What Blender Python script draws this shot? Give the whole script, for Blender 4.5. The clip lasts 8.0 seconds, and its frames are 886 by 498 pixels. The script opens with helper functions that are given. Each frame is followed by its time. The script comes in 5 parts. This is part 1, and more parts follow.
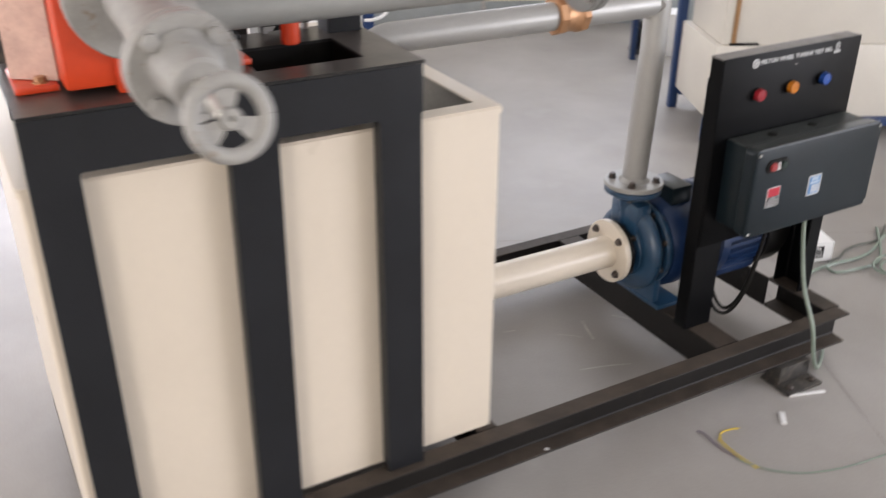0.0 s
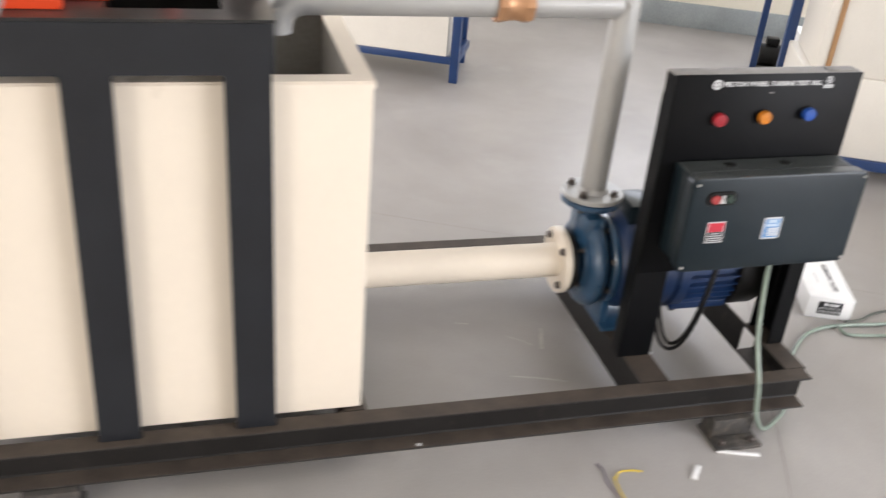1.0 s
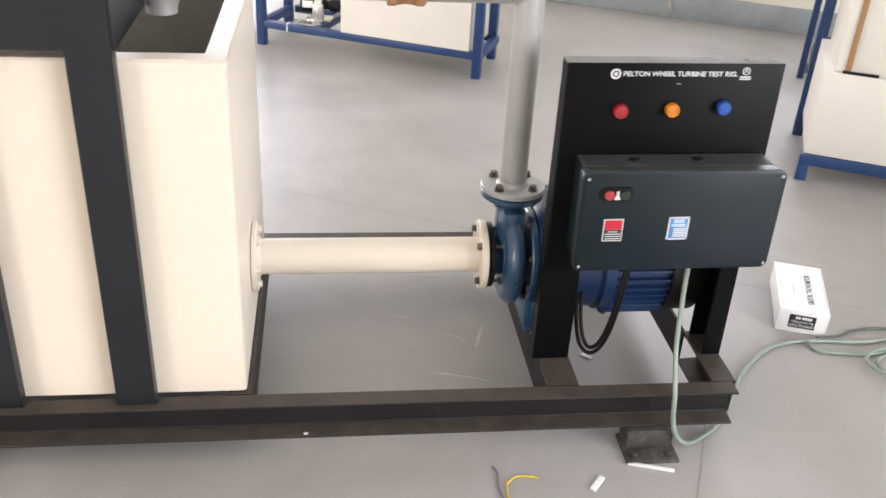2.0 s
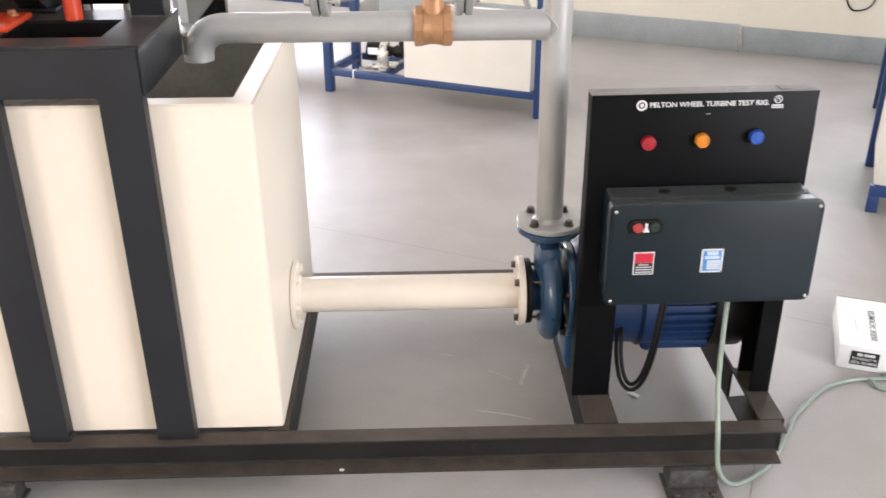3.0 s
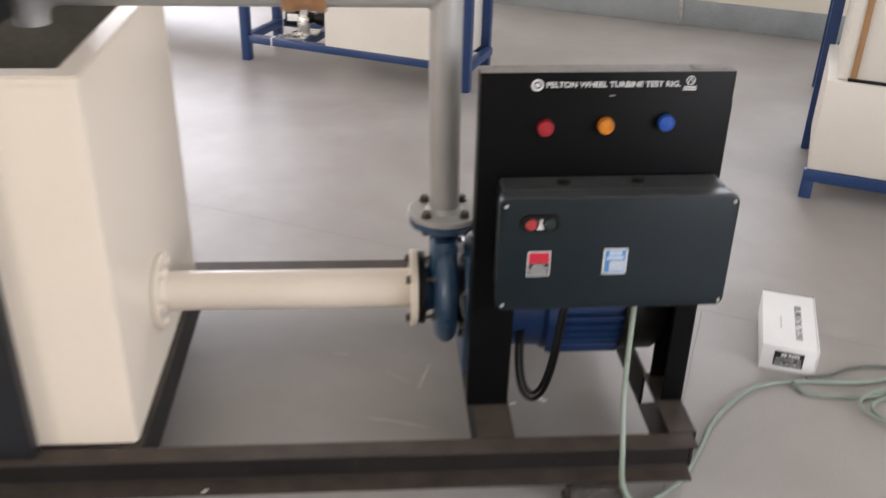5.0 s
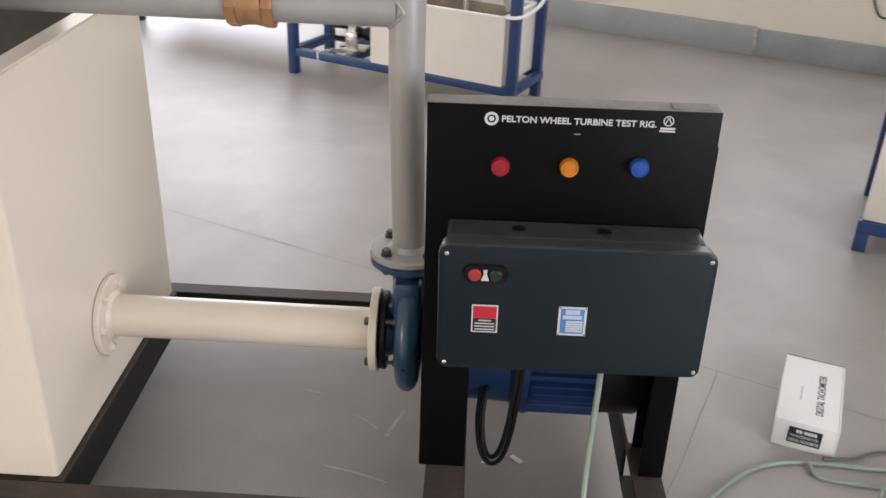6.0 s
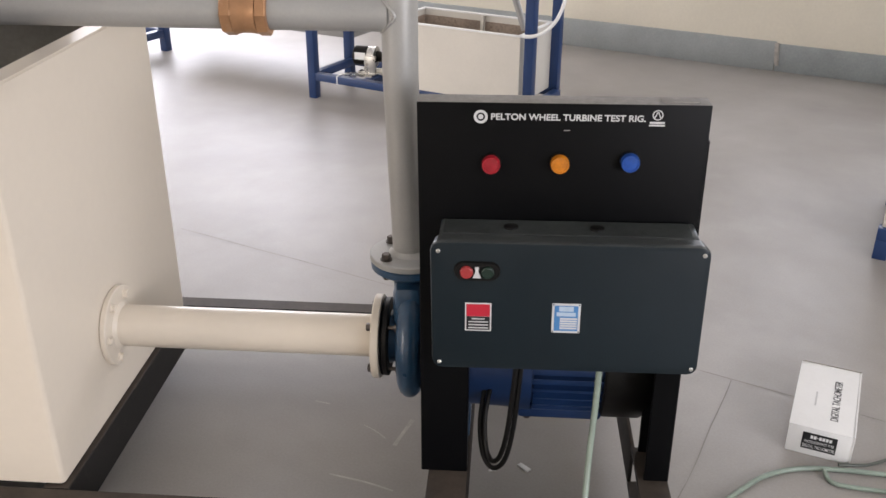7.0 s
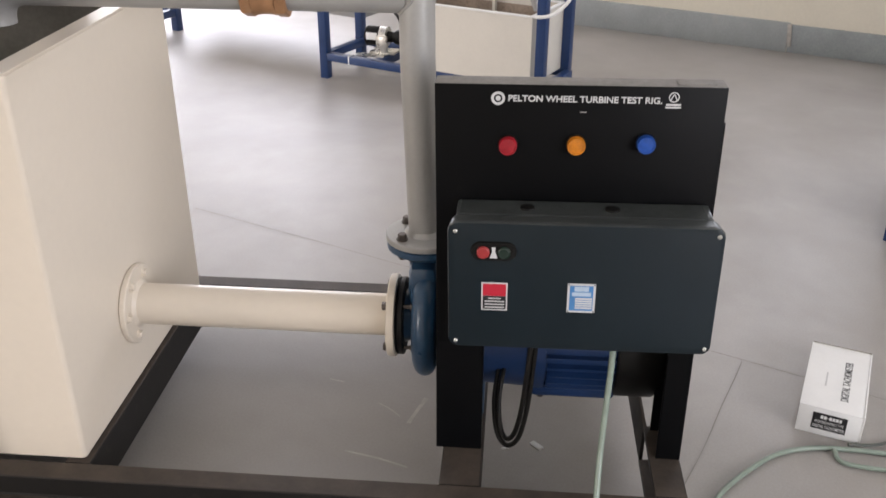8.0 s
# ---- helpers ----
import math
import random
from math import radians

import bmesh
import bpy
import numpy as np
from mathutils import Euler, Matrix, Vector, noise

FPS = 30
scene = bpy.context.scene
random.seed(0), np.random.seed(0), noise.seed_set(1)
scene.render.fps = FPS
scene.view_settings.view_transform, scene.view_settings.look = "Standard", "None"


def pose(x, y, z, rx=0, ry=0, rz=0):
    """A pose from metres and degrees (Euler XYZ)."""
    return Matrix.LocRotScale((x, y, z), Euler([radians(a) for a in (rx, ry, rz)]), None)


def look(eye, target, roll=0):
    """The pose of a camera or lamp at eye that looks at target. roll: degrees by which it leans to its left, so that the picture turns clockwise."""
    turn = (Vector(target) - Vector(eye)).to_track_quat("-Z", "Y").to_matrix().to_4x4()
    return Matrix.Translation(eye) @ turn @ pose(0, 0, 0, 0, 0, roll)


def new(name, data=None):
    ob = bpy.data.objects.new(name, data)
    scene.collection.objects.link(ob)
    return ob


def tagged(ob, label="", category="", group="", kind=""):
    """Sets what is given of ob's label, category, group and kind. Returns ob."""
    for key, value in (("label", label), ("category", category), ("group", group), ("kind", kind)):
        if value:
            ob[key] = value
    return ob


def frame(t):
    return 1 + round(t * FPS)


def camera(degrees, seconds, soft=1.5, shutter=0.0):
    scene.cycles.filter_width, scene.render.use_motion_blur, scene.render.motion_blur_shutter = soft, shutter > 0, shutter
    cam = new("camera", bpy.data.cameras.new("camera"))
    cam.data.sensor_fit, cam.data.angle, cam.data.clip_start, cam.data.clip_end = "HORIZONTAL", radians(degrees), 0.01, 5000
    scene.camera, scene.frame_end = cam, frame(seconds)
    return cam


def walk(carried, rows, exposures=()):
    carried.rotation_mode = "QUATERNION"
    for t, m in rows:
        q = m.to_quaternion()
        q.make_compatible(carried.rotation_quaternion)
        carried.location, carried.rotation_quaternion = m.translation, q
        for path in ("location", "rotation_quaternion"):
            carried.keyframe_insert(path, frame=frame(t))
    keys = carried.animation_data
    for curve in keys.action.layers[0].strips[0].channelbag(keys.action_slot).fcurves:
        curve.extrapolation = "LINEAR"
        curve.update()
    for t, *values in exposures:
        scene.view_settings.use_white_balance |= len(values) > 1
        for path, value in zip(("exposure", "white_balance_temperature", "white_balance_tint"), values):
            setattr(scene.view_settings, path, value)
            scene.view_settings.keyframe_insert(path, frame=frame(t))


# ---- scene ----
cam = camera(51.5, 8.0, shutter=0.8)
PATH = [
    (0, (-0.026, -0.026, 1.587), (0.834, 1.529, 0.669), 0.3),
    (0.3, (0.164, -0.196, 1.626), (0.884, 1.426, 0.703), 2.0),
    (0.5, (0.286, -0.266, 1.632), (0.885, 1.398, 0.699), 3.2),
    (0.7, (0.419, -0.278, 1.608), (0.901, 1.415, 0.657), 3.4),
    (1, (0.615, -0.223, 1.587), (1.112, 1.455, 0.619), 5.1),
    (1.5, (0.891, -0.237, 1.587), (1.259, 1.471, 0.614), 6.2),
    (1.7, (1.012, -0.26, 1.572), (1.33, 1.453, 0.589), 5.3),
    (2.8, (1.295, -0.315, 1.565), (1.37, 1.463, 0.651), -0.1),
    (3, (1.295, -0.315, 1.559), (1.344, 1.47, 0.66), -0.3),
    (3.5, (1.31, -0.324, 1.553), (1.32, 1.48, 0.689), -1.0),
    (4, (1.316, -0.337, 1.556), (1.308, 1.475, 0.71), -0.8),
    (4.5, (1.359, -0.292, 1.55), (1.405, 1.501, 0.664), 0.2),
    (4.7, (1.394, -0.227, 1.525), (1.51, 1.527, 0.571), 1.2),
    (5, (1.47, -0.078, 1.498), (1.616, 1.673, 0.541), 1.6),
    (5.2, (1.525, 0.017, 1.485), (1.669, 1.773, 0.539), 2.3),
    (6.3, (1.804, 0.111, 1.446), (1.693, 1.891, 0.541), 1.2),
    (6.5, (1.82, 0.103, 1.429), (1.702, 1.897, 0.553), 0.3),
    (7, (1.828, 0.084, 1.416), (1.699, 1.88, 0.546), 0.2),
    (7.5, (1.824, 0.073, 1.417), (1.68, 1.865, 0.541), 0.3),
    (8, (1.813, 0.065, 1.424), (1.669, 1.841, 0.516), 0.2),
]
walk(cam, [(t, look(eye, target, roll)) for t, eye, target, roll in PATH],
     exposures=[(0.0, -0.70, 6500, 16), (0.5, -0.30, 6500, 14), (1.0, -0.25, 6500, 14), (1.5, -0.17, 6500, 14), (3.0, -0.14, 6500, 16), (3.5, -0.08, 6500, 16), (4.0, -0.08, 6500, 16), (4.5, -0.27, 6500, 16), (5.0, -0.72, 6600, 16), (5.2, -0.80, 6600, 16), (6.5, -0.82, 6600, 16), (8.0, -0.82, 6600, 16)])

# ---- world and light ----
world = bpy.data.worlds.new("world")
scene.world = world
world.use_nodes = True
wn = world.node_tree
bg = wn.nodes["Background"]
sky = wn.nodes.new("ShaderNodeTexSky")
sky.sky_type = "NISHITA"
sky.sun_disc = False
sky.sun_elevation, sky.sun_rotation = radians(50), radians(115)
wn.links.new(sky.outputs[0], bg.inputs[0])
bg.inputs[1].default_value = 0.12
ROOM_TURN = -25.3
ROOM = pose(0, 0, 0, 0, 0, ROOM_TURN)
A0, A1, B0, B1, CEIL = -7.0, 6.0, -4.0, 6.52, 3.4


def room_point(a, b, z=0.0):
    return ROOM @ Vector((a, b, z))


def window_light(name, a, b, z, to_a, to_b, to_z, w, h, watts, colour):
    d = bpy.data.lights.new(name, "AREA")
    d.shape, d.size, d.size_y, d.energy, d.color = "RECTANGLE", w, h, watts, colour
    ob = new(name, d)
    ob.matrix_world = look(room_point(a, b, z), room_point(to_a, to_b, to_z))
    return ob


sun = new("sun", bpy.data.lights.new("sun", "SUN"))
sun.data.energy, sun.data.angle, sun.data.color = 2.5, radians(0.5), (1.0, 0.95, 0.88)
sun.matrix_world = pose(0, 0, 8, 40, 0, 64.7)
window_light("daylight_entrance", -2.5, B0 - 0.05, 1.75, -2.5, 0, 1.7, 1.55, 1.9, 190, (1.0, 0.95, 0.88))
window_light("daylight_far", -4.1, B1 + 0.05, 1.275, -4.1, 0, 1.2, 3.6, 1.45, 320, (0.89, 0.92, 1.0))
window_light("daylight_north", 2.3, B1 + 0.05, 1.75, 2.3, 0, 1.2, 3.6, 1.3, 115, (0.86, 0.92, 1.0))
window_light("daylight_side", A0 - 0.05, 0.5, 1.75, 0, 0.5, 1.7, 4.4, 1.9, 380, (1.0, 0.97, 0.96))
window_light("daylight_right", A1 + 0.05, 0.2, 1.75, 0, 0.2, 1.7, 3.4, 1.9, 385, (0.92, 0.95, 1.0))


# ---- materials ----
def material(name, colour, rough=0.5, metal=0.0, var=0.08, scale=6.0, fine=90.0, bump=0.05, rough_var=0.08,
             dirt=None, dirt_at=0.62, top_dust_sheen=None, coat=0.0, stretch=(1, 1, 1), transmission=0.0, spec=0.5):
    m = bpy.data.materials.new(name)
    m.use_nodes = True
    nt = m.node_tree
    n, l = nt.nodes, nt.links
    p = n["Principled BSDF"]
    p.inputs["Metallic"].default_value = metal
    p.inputs["Specular IOR Level"].default_value = spec
    p.inputs["Coat Weight"].default_value = coat
    p.inputs["Coat Roughness"].default_value = 0.15
    p.inputs["Transmission Weight"].default_value = transmission
    tc = n.new("ShaderNodeTexCoord")
    mp = n.new("ShaderNodeMapping")
    mp.inputs["Scale"].default_value = stretch
    l.new(tc.outputs["Object"], mp.inputs[0])

    def noise_node(s, detail, rough_n=0.6):
        t = n.new("ShaderNodeTexNoise")
        t.inputs["Scale"].default_value, t.inputs["Detail"].default_value = s, detail
        t.inputs["Roughness"].default_value = rough_n
        l.new(mp.outputs[0], t.inputs["Vector"])
        return t

    big, small = noise_node(scale, 5), noise_node(fine, 3)
    c0 = tuple(max(0.0, c * (1 - var)) for c in colour)
    c1 = tuple(min(1.0, c * (1 + var)) for c in colour)
    ramp = n.new("ShaderNodeValToRGB")
    ramp.color_ramp.elements[0].position, ramp.color_ramp.elements[1].position = 0.3, 0.7
    ramp.color_ramp.elements[0].color, ramp.color_ramp.elements[1].color = (*c0, 1), (*c1, 1)
    l.new(big.outputs[0], ramp.inputs[0])
    out = ramp.outputs[0]
    if dirt:
        dn = noise_node(scale * 2.7, 8, 0.7)
        mask = n.new("ShaderNodeValToRGB")
        mask.color_ramp.elements[0].position, mask.color_ramp.elements[1].position = dirt_at, min(1.0, dirt_at + 0.16)
        l.new(dn.outputs[0], mask.inputs[0])
        mix = n.new("ShaderNodeMix")
        mix.data_type = "RGBA"
        l.new(mask.outputs[0], mix.inputs[0])
        l.new(out, mix.inputs[6])
        mix.inputs[7].default_value = (*dirt, 1)
        out = mix.outputs[2]
    if top_dust_sheen:
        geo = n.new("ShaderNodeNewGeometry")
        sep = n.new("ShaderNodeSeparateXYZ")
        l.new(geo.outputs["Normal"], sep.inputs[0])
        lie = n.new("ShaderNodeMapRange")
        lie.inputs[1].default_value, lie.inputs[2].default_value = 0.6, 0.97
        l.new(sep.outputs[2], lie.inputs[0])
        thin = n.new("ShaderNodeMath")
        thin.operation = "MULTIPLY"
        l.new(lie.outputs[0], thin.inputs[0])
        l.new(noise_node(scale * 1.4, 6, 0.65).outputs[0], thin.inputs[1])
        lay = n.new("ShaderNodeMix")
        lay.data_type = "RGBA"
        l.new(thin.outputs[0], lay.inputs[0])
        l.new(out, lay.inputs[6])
        lay.inputs[7].default_value = (*top_dust_sheen, 1)
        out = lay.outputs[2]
    grain = n.new("ShaderNodeMix")
    grain.data_type, grain.blend_type = "RGBA", "MULTIPLY"
    grain.inputs[0].default_value = min(1.0, var * 2.0)
    l.new(out, grain.inputs[6])
    l.new(small.outputs[0], grain.inputs[7])
    l.new(grain.outputs[2], p.inputs["Base Color"])
    rr = n.new("ShaderNodeMapRange")
    rr.inputs[3].default_value, rr.inputs[4].default_value = max(0.02, rough - rough_var), min(1.0, rough + rough_var)
    l.new(big.outputs[0], rr.inputs[0])
    l.new(rr.outputs[0], p.inputs["Roughness"])
    b = n.new("ShaderNodeBump")
    b.inputs["Strength"].default_value, b.inputs["Distance"].default_value = bump, 0.002
    l.new(small.outputs[0], b.inputs["Height"])
    l.new(b.outputs[0], p.inputs["Normal"])
    return m


def floor_material():
    m = bpy.data.materials.new("grey_cement_floor")
    m.use_nodes = True
    nt = m.node_tree
    n, l = nt.nodes, nt.links
    p = n["Principled BSDF"]
    tc = n.new("ShaderNodeTexCoord")

    def noise_node(s, detail, r=0.6, dist=0.0):
        t = n.new("ShaderNodeTexNoise")
        t.inputs["Scale"].default_value, t.inputs["Detail"].default_value = s, detail
        t.inputs["Roughness"].default_value, t.inputs["Distortion"].default_value = r, dist
        l.new(tc.outputs["Object"], t.inputs["Vector"])
        return t

    cloud, stain, speck = noise_node(1.1, 6, 0.55, 0.25), noise_node(3.1, 7, 0.62, 0.2), noise_node(160, 3)
    ramp = n.new("ShaderNodeValToRGB")
    e = ramp.color_ramp.elements
    e[0].position, e[0].color = 0.28, (0.292, 0.273, 0.256, 1)
    e[1].position, e[1].color = 0.70, (0.437, 0.417, 0.398, 1)
    l.new(cloud.outputs[0], ramp.inputs[0])
    st = n.new("ShaderNodeValToRGB")
    st.color_ramp.elements[0].position, st.color_ramp.elements[1].position = 0.56, 0.80
    l.new(stain.outputs[0], st.inputs[0])
    damp = n.new("ShaderNodeMath")
    damp.operation = "MULTIPLY"
    damp.inputs[1].default_value = 0.55
    l.new(st.outputs[0], damp.inputs[0])
    mix = n.new("ShaderNodeMix")
    mix.data_type = "RGBA"
    l.new(damp.outputs[0], mix.inputs[0])
    l.new(ramp.outputs[0], mix.inputs[6])
    mix.inputs[7].default_value = (0.45, 0.435, 0.42, 1)
    patch = noise_node(0.85, 5, 0.6, 0.4)
    pm = n.new("ShaderNodeMapRange")
    pm.inputs[1].default_value, pm.inputs[2].default_value = 0.44, 0.66
    pm.inputs[3].default_value, pm.inputs[4].default_value = 0.0, 0.62
    l.new(patch.outputs[0], pm.inputs[0])
    taupe = n.new("ShaderNodeMix")
    taupe.data_type = "RGBA"
    l.new(pm.outputs[0], taupe.inputs[0])
    l.new(mix.outputs[2], taupe.inputs[6])
    taupe.inputs[7].default_value = (0.285, 0.262, 0.235, 1)
    sp = n.new("ShaderNodeMix")
    sp.data_type, sp.blend_type = "RGBA", "MULTIPLY"
    sp.inputs[0].default_value = 0.22
    l.new(taupe.outputs[2], sp.inputs[6])
    l.new(speck.outputs[0], sp.inputs[7])
    l.new(sp.outputs[2], p.inputs["Base Color"])
    rr = n.new("ShaderNodeMapRange")
    rr.inputs[3].default_value, rr.inputs[4].default_value = 0.36, 0.50
    l.new(stain.outputs[0], rr.inputs[0])
    l.new(rr.outputs[0], p.inputs["Roughness"])
    b = n.new("ShaderNodeBump")
    b.inputs["Strength"].default_value, b.inputs["Distance"].default_value = 0.06, 0.004
    l.new(stain.outputs[0], b.inputs["Height"])
    l.new(b.outputs[0], p.inputs["Normal"])
    return m


M_FLOOR = floor_material()
M_WALL = material("cream_wall_paint", (0.84, 0.79, 0.675), 0.7, var=0.05, scale=1.2, fine=60, bump=0.08)
M_CEIL = material("white_ceiling", (0.8, 0.8, 0.78), 0.8, var=0.03, scale=1)
M_SKIRT = material("grey_skirting_paint", (0.34, 0.375, 0.385), 0.45, var=0.14, scale=4, dirt=(0.44, 0.44, 0.43))
M_FRAME = material("black_enamel_steel", (0.0148, 0.0165, 0.0205), 0.38, spec=0.35, var=0.16, scale=7, fine=140, bump=0.06,
                   dirt=(0.035, 0.033, 0.03), dirt_at=0.66)
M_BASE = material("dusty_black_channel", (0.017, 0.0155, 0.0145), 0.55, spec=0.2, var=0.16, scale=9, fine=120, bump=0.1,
                  dirt=(0.04, 0.034, 0.03), dirt_at=0.58, top_dust_sheen=(0.125, 0.098, 0.078))
M_CREAM = material("cream_gloss_paint", (0.70, 0.625, 0.525), 0.30, var=0.025, scale=1.5, fine=50, bump=0.03)
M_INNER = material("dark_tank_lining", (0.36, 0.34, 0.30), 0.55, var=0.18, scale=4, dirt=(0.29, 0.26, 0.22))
M_SILVER = material("aluminium_paint", (0.40, 0.397, 0.385), 0.42, metal=0.35, var=0.06, scale=8, fine=160, bump=0.06,
                    dirt=(0.36, 0.34, 0.31), dirt_at=0.7)
# Aluminium paint darkened to put the supply pipe's shadow into its colour.
M_SHADEPIPE = material("shaded_aluminium_paint", (0.29, 0.295, 0.285), 0.45, metal=0.2, var=0.08, scale=8, fine=160, bump=0.06,
                      dirt=(0.24, 0.23, 0.21), dirt_at=0.66)
M_DUSTSHEEN = material("dust_sheen_film", (0.052, 0.058, 0.056), 0.5, spec=0.3, var=0.25, scale=16, dirt=(0.03, 0.033, 0.034), dirt_at=0.55)
M_CAST = material("painted_cast_iron", (0.37, 0.365, 0.35), 0.52, metal=0.2, var=0.14, scale=12, fine=70, bump=0.2,
                  dirt=(0.22, 0.125, 0.055), dirt_at=0.60)
M_STEEL = material("bright_steel", (0.62, 0.61, 0.58), 0.28, metal=0.9, var=0.08, scale=20)
M_DARKBOLT = material("dark_bolt_steel", (0.13, 0.11, 0.10), 0.4, metal=0.7, var=0.2, scale=40)
M_BRONZE = material("bronze_casting", (0.50, 0.27, 0.14), 0.42, metal=0.55, var=0.12, scale=18, fine=90, bump=0.15,
                    dirt=(0.58, 0.36, 0.22), dirt_at=0.6)
M_PUMP = material("blue_pump_enamel", (0.021, 0.068, 0.138), 0.3, var=0.2, scale=14, fine=80, bump=0.25,
                  dirt=(0.035, 0.095, 0.19), dirt_at=0.6, coat=0.3)
M_MOTOR = material("blue_motor_enamel", (0.007, 0.026, 0.085), 0.38, var=0.14, scale=10, bump=0.08)
M_RUBBER = material("black_rubber", (0.006, 0.0055, 0.005), 0.5, spec=0.25, var=0.2, scale=20)
M_PANEL = material("black_panel_powder_coat", (0.0026, 0.0028, 0.0034), 0.42, spec=0.11, var=0.2, scale=5, fine=220, bump=0.05)
# The box's pale up-facing tint mixes dust with the window's reflection.
M_BOX = material("dark_grey_enclosure", (0.0078, 0.0146, 0.0195), 0.34, spec=0.24, var=0.1, scale=6, fine=260, bump=0.08, top_dust_sheen=(0.10, 0.105, 0.10))
M_WHITE = material("white_print", (0.8, 0.8, 0.8), 0.5, var=0.03)
M_PRINT = material("dull_white_print", (0.58, 0.58, 0.58), 0.5, var=0.06, scale=60)
M_TOPPLATE = material("glossy_black_plate", (0.018, 0.0185, 0.019), 0.34, spec=0.4, var=0.2, scale=9, fine=140, bump=0.03, dirt=(0.05, 0.045, 0.04), dirt_at=0.56, rough_var=0.1, top_dust_sheen=(0.13, 0.112, 0.102))
M_RED = material("red_lens", (0.36, 0.008, 0.018), 0.5, var=0.22, scale=70, fine=300, bump=0.15)
M_AMBER = material("amber_lens", (0.62, 0.20, 0.006), 0.5, var=0.22, scale=70, fine=300, bump=0.15)
M_BLUE = material("blue_lens", (0.008, 0.072, 0.36), 0.5, var=0.22, scale=70, fine=300, bump=0.15)
M_GREEN = material("dark_green_button", (0.006, 0.022, 0.014), 0.4, var=0.1)
M_BTNRED = material("red_button", (0.36, 0.035, 0.035), 0.4, var=0.1)
M_LABELRED = material("red_label_print", (0.47, 0.015, 0.035), 0.4, var=0.05)
M_LABELBLACK = material("black_label_print", (0.012, 0.012, 0.014), 0.4, var=0.1)
M_LABELBLUE = material("blue_label_print", (0.06, 0.21, 0.46), 0.35, var=0.08, scale=60)
M_LABELPALE = material("pale_label_print", (0.42, 0.52, 0.64), 0.4, var=0.06, scale=80)
M_ORANGE = material("orange_red_enamel", (0.66, 0.062, 0.016), 0.36, var=0.07, scale=8, bump=0.08, coat=0.2)
M_ACRYLIC = material("hazed_acrylic", (0.66, 0.45, 0.38), 0.25, var=0.14, scale=18, dirt=(0.40, 0.22, 0.18), dirt_at=0.6)
M_BLUESTEEL = material("blue_bench_enamel", (0.014, 0.043, 0.135), 0.36, var=0.12, scale=7, bump=0.06)
M_BENCHCREAM = material("cream_bench_tank", (0.64, 0.605, 0.54), 0.4, var=0.04, scale=3)
M_RUSTWASH = material("stained_tank_inside", (0.42, 0.33, 0.26), 0.6, var=0.3, scale=5, dirt=(0.2, 0.12, 0.08), dirt_at=0.55)
M_CARTON = material("white_carton", (0.80, 0.80, 0.79), 0.55, var=0.03, scale=9, fine=120, bump=0.04)
M_CARTONEDGE = material("carton_edge", (0.3, 0.27, 0.23), 0.7, var=0.1)
M_HOSE = material("pale_green_sleeve", (0.24, 0.30, 0.25), 0.35, var=0.1, scale=20, coat=0.2)
M_OLIVE = material("dark_olive_sleeve", (0.09, 0.10, 0.085), 0.45, var=0.15, scale=20)
M_PADSTEEL = material("grimy_pad_steel", (0.06, 0.055, 0.05), 0.6, var=0.3, scale=16, dirt=(0.13, 0.11, 0.09), dirt_at=0.5)
M_WOOD = material("brown_wood_strip", (0.36, 0.2, 0.09), 0.5, var=0.25, scale=9, stretch=(1, 1, 0.1))
M_YELLOW = material("yellow_wire", (0.7, 0.5, 0.03), 0.45, var=0.1)
M_PURPLE = material("grey_violet_wire", (0.16, 0.13, 0.18), 0.5, var=0.1)
M_SEAM = material("filled_floor_joint", (0.29, 0.268, 0.245), 0.6, var=0.2, scale=20)
M_SCUFF = material("pale_scuff", (0.50, 0.475, 0.445), 0.5, var=0.15, scale=30)
M_EDGE = material("pale_grey_edge", (0.30, 0.285, 0.27), 0.7, spec=0.2, var=0.2, scale=20)
M_WINFRAME = material("window_frame_paint", (0.5, 0.5, 0.48), 0.4, var=0.05)


# ---- mesh helpers ----
def bm_new():
    return bmesh.new()


def add_box(bm, x0, x1, y0, y1, z0, z1, bevel=0.0, m=None):
    vs = [bm.verts.new((x, y, z)) for x in (x0, x1) for y in (y0, y1) for z in (z0, z1)]
    fs = [bm.faces.new([vs[i] for i in q]) for q in
          ((0, 1, 3, 2), (4, 6, 7, 5), (0, 4, 5, 1), (2, 3, 7, 6), (0, 2, 6, 4), (1, 5, 7, 3))]
    geom = vs
    if bevel:
        edges = list({e for f in fs for e in f.edges})
        r = bmesh.ops.bevel(bm, geom=edges, offset=bevel, segments=2, affect="EDGES", profile=0.5)
        geom = list({v for f in r["faces"] for v in f.verts} | {v for v in vs if v.is_valid})
    if m is not None:
        bmesh.ops.transform(bm, matrix=m, verts=geom)
    return bm


def axis_matrix(p0, p1):
    p0, p1 = Vector(p0), Vector(p1)
    return Matrix.Translation(p0) @ (p1 - p0).to_track_quat("Z", "Y").to_matrix().to_4x4()


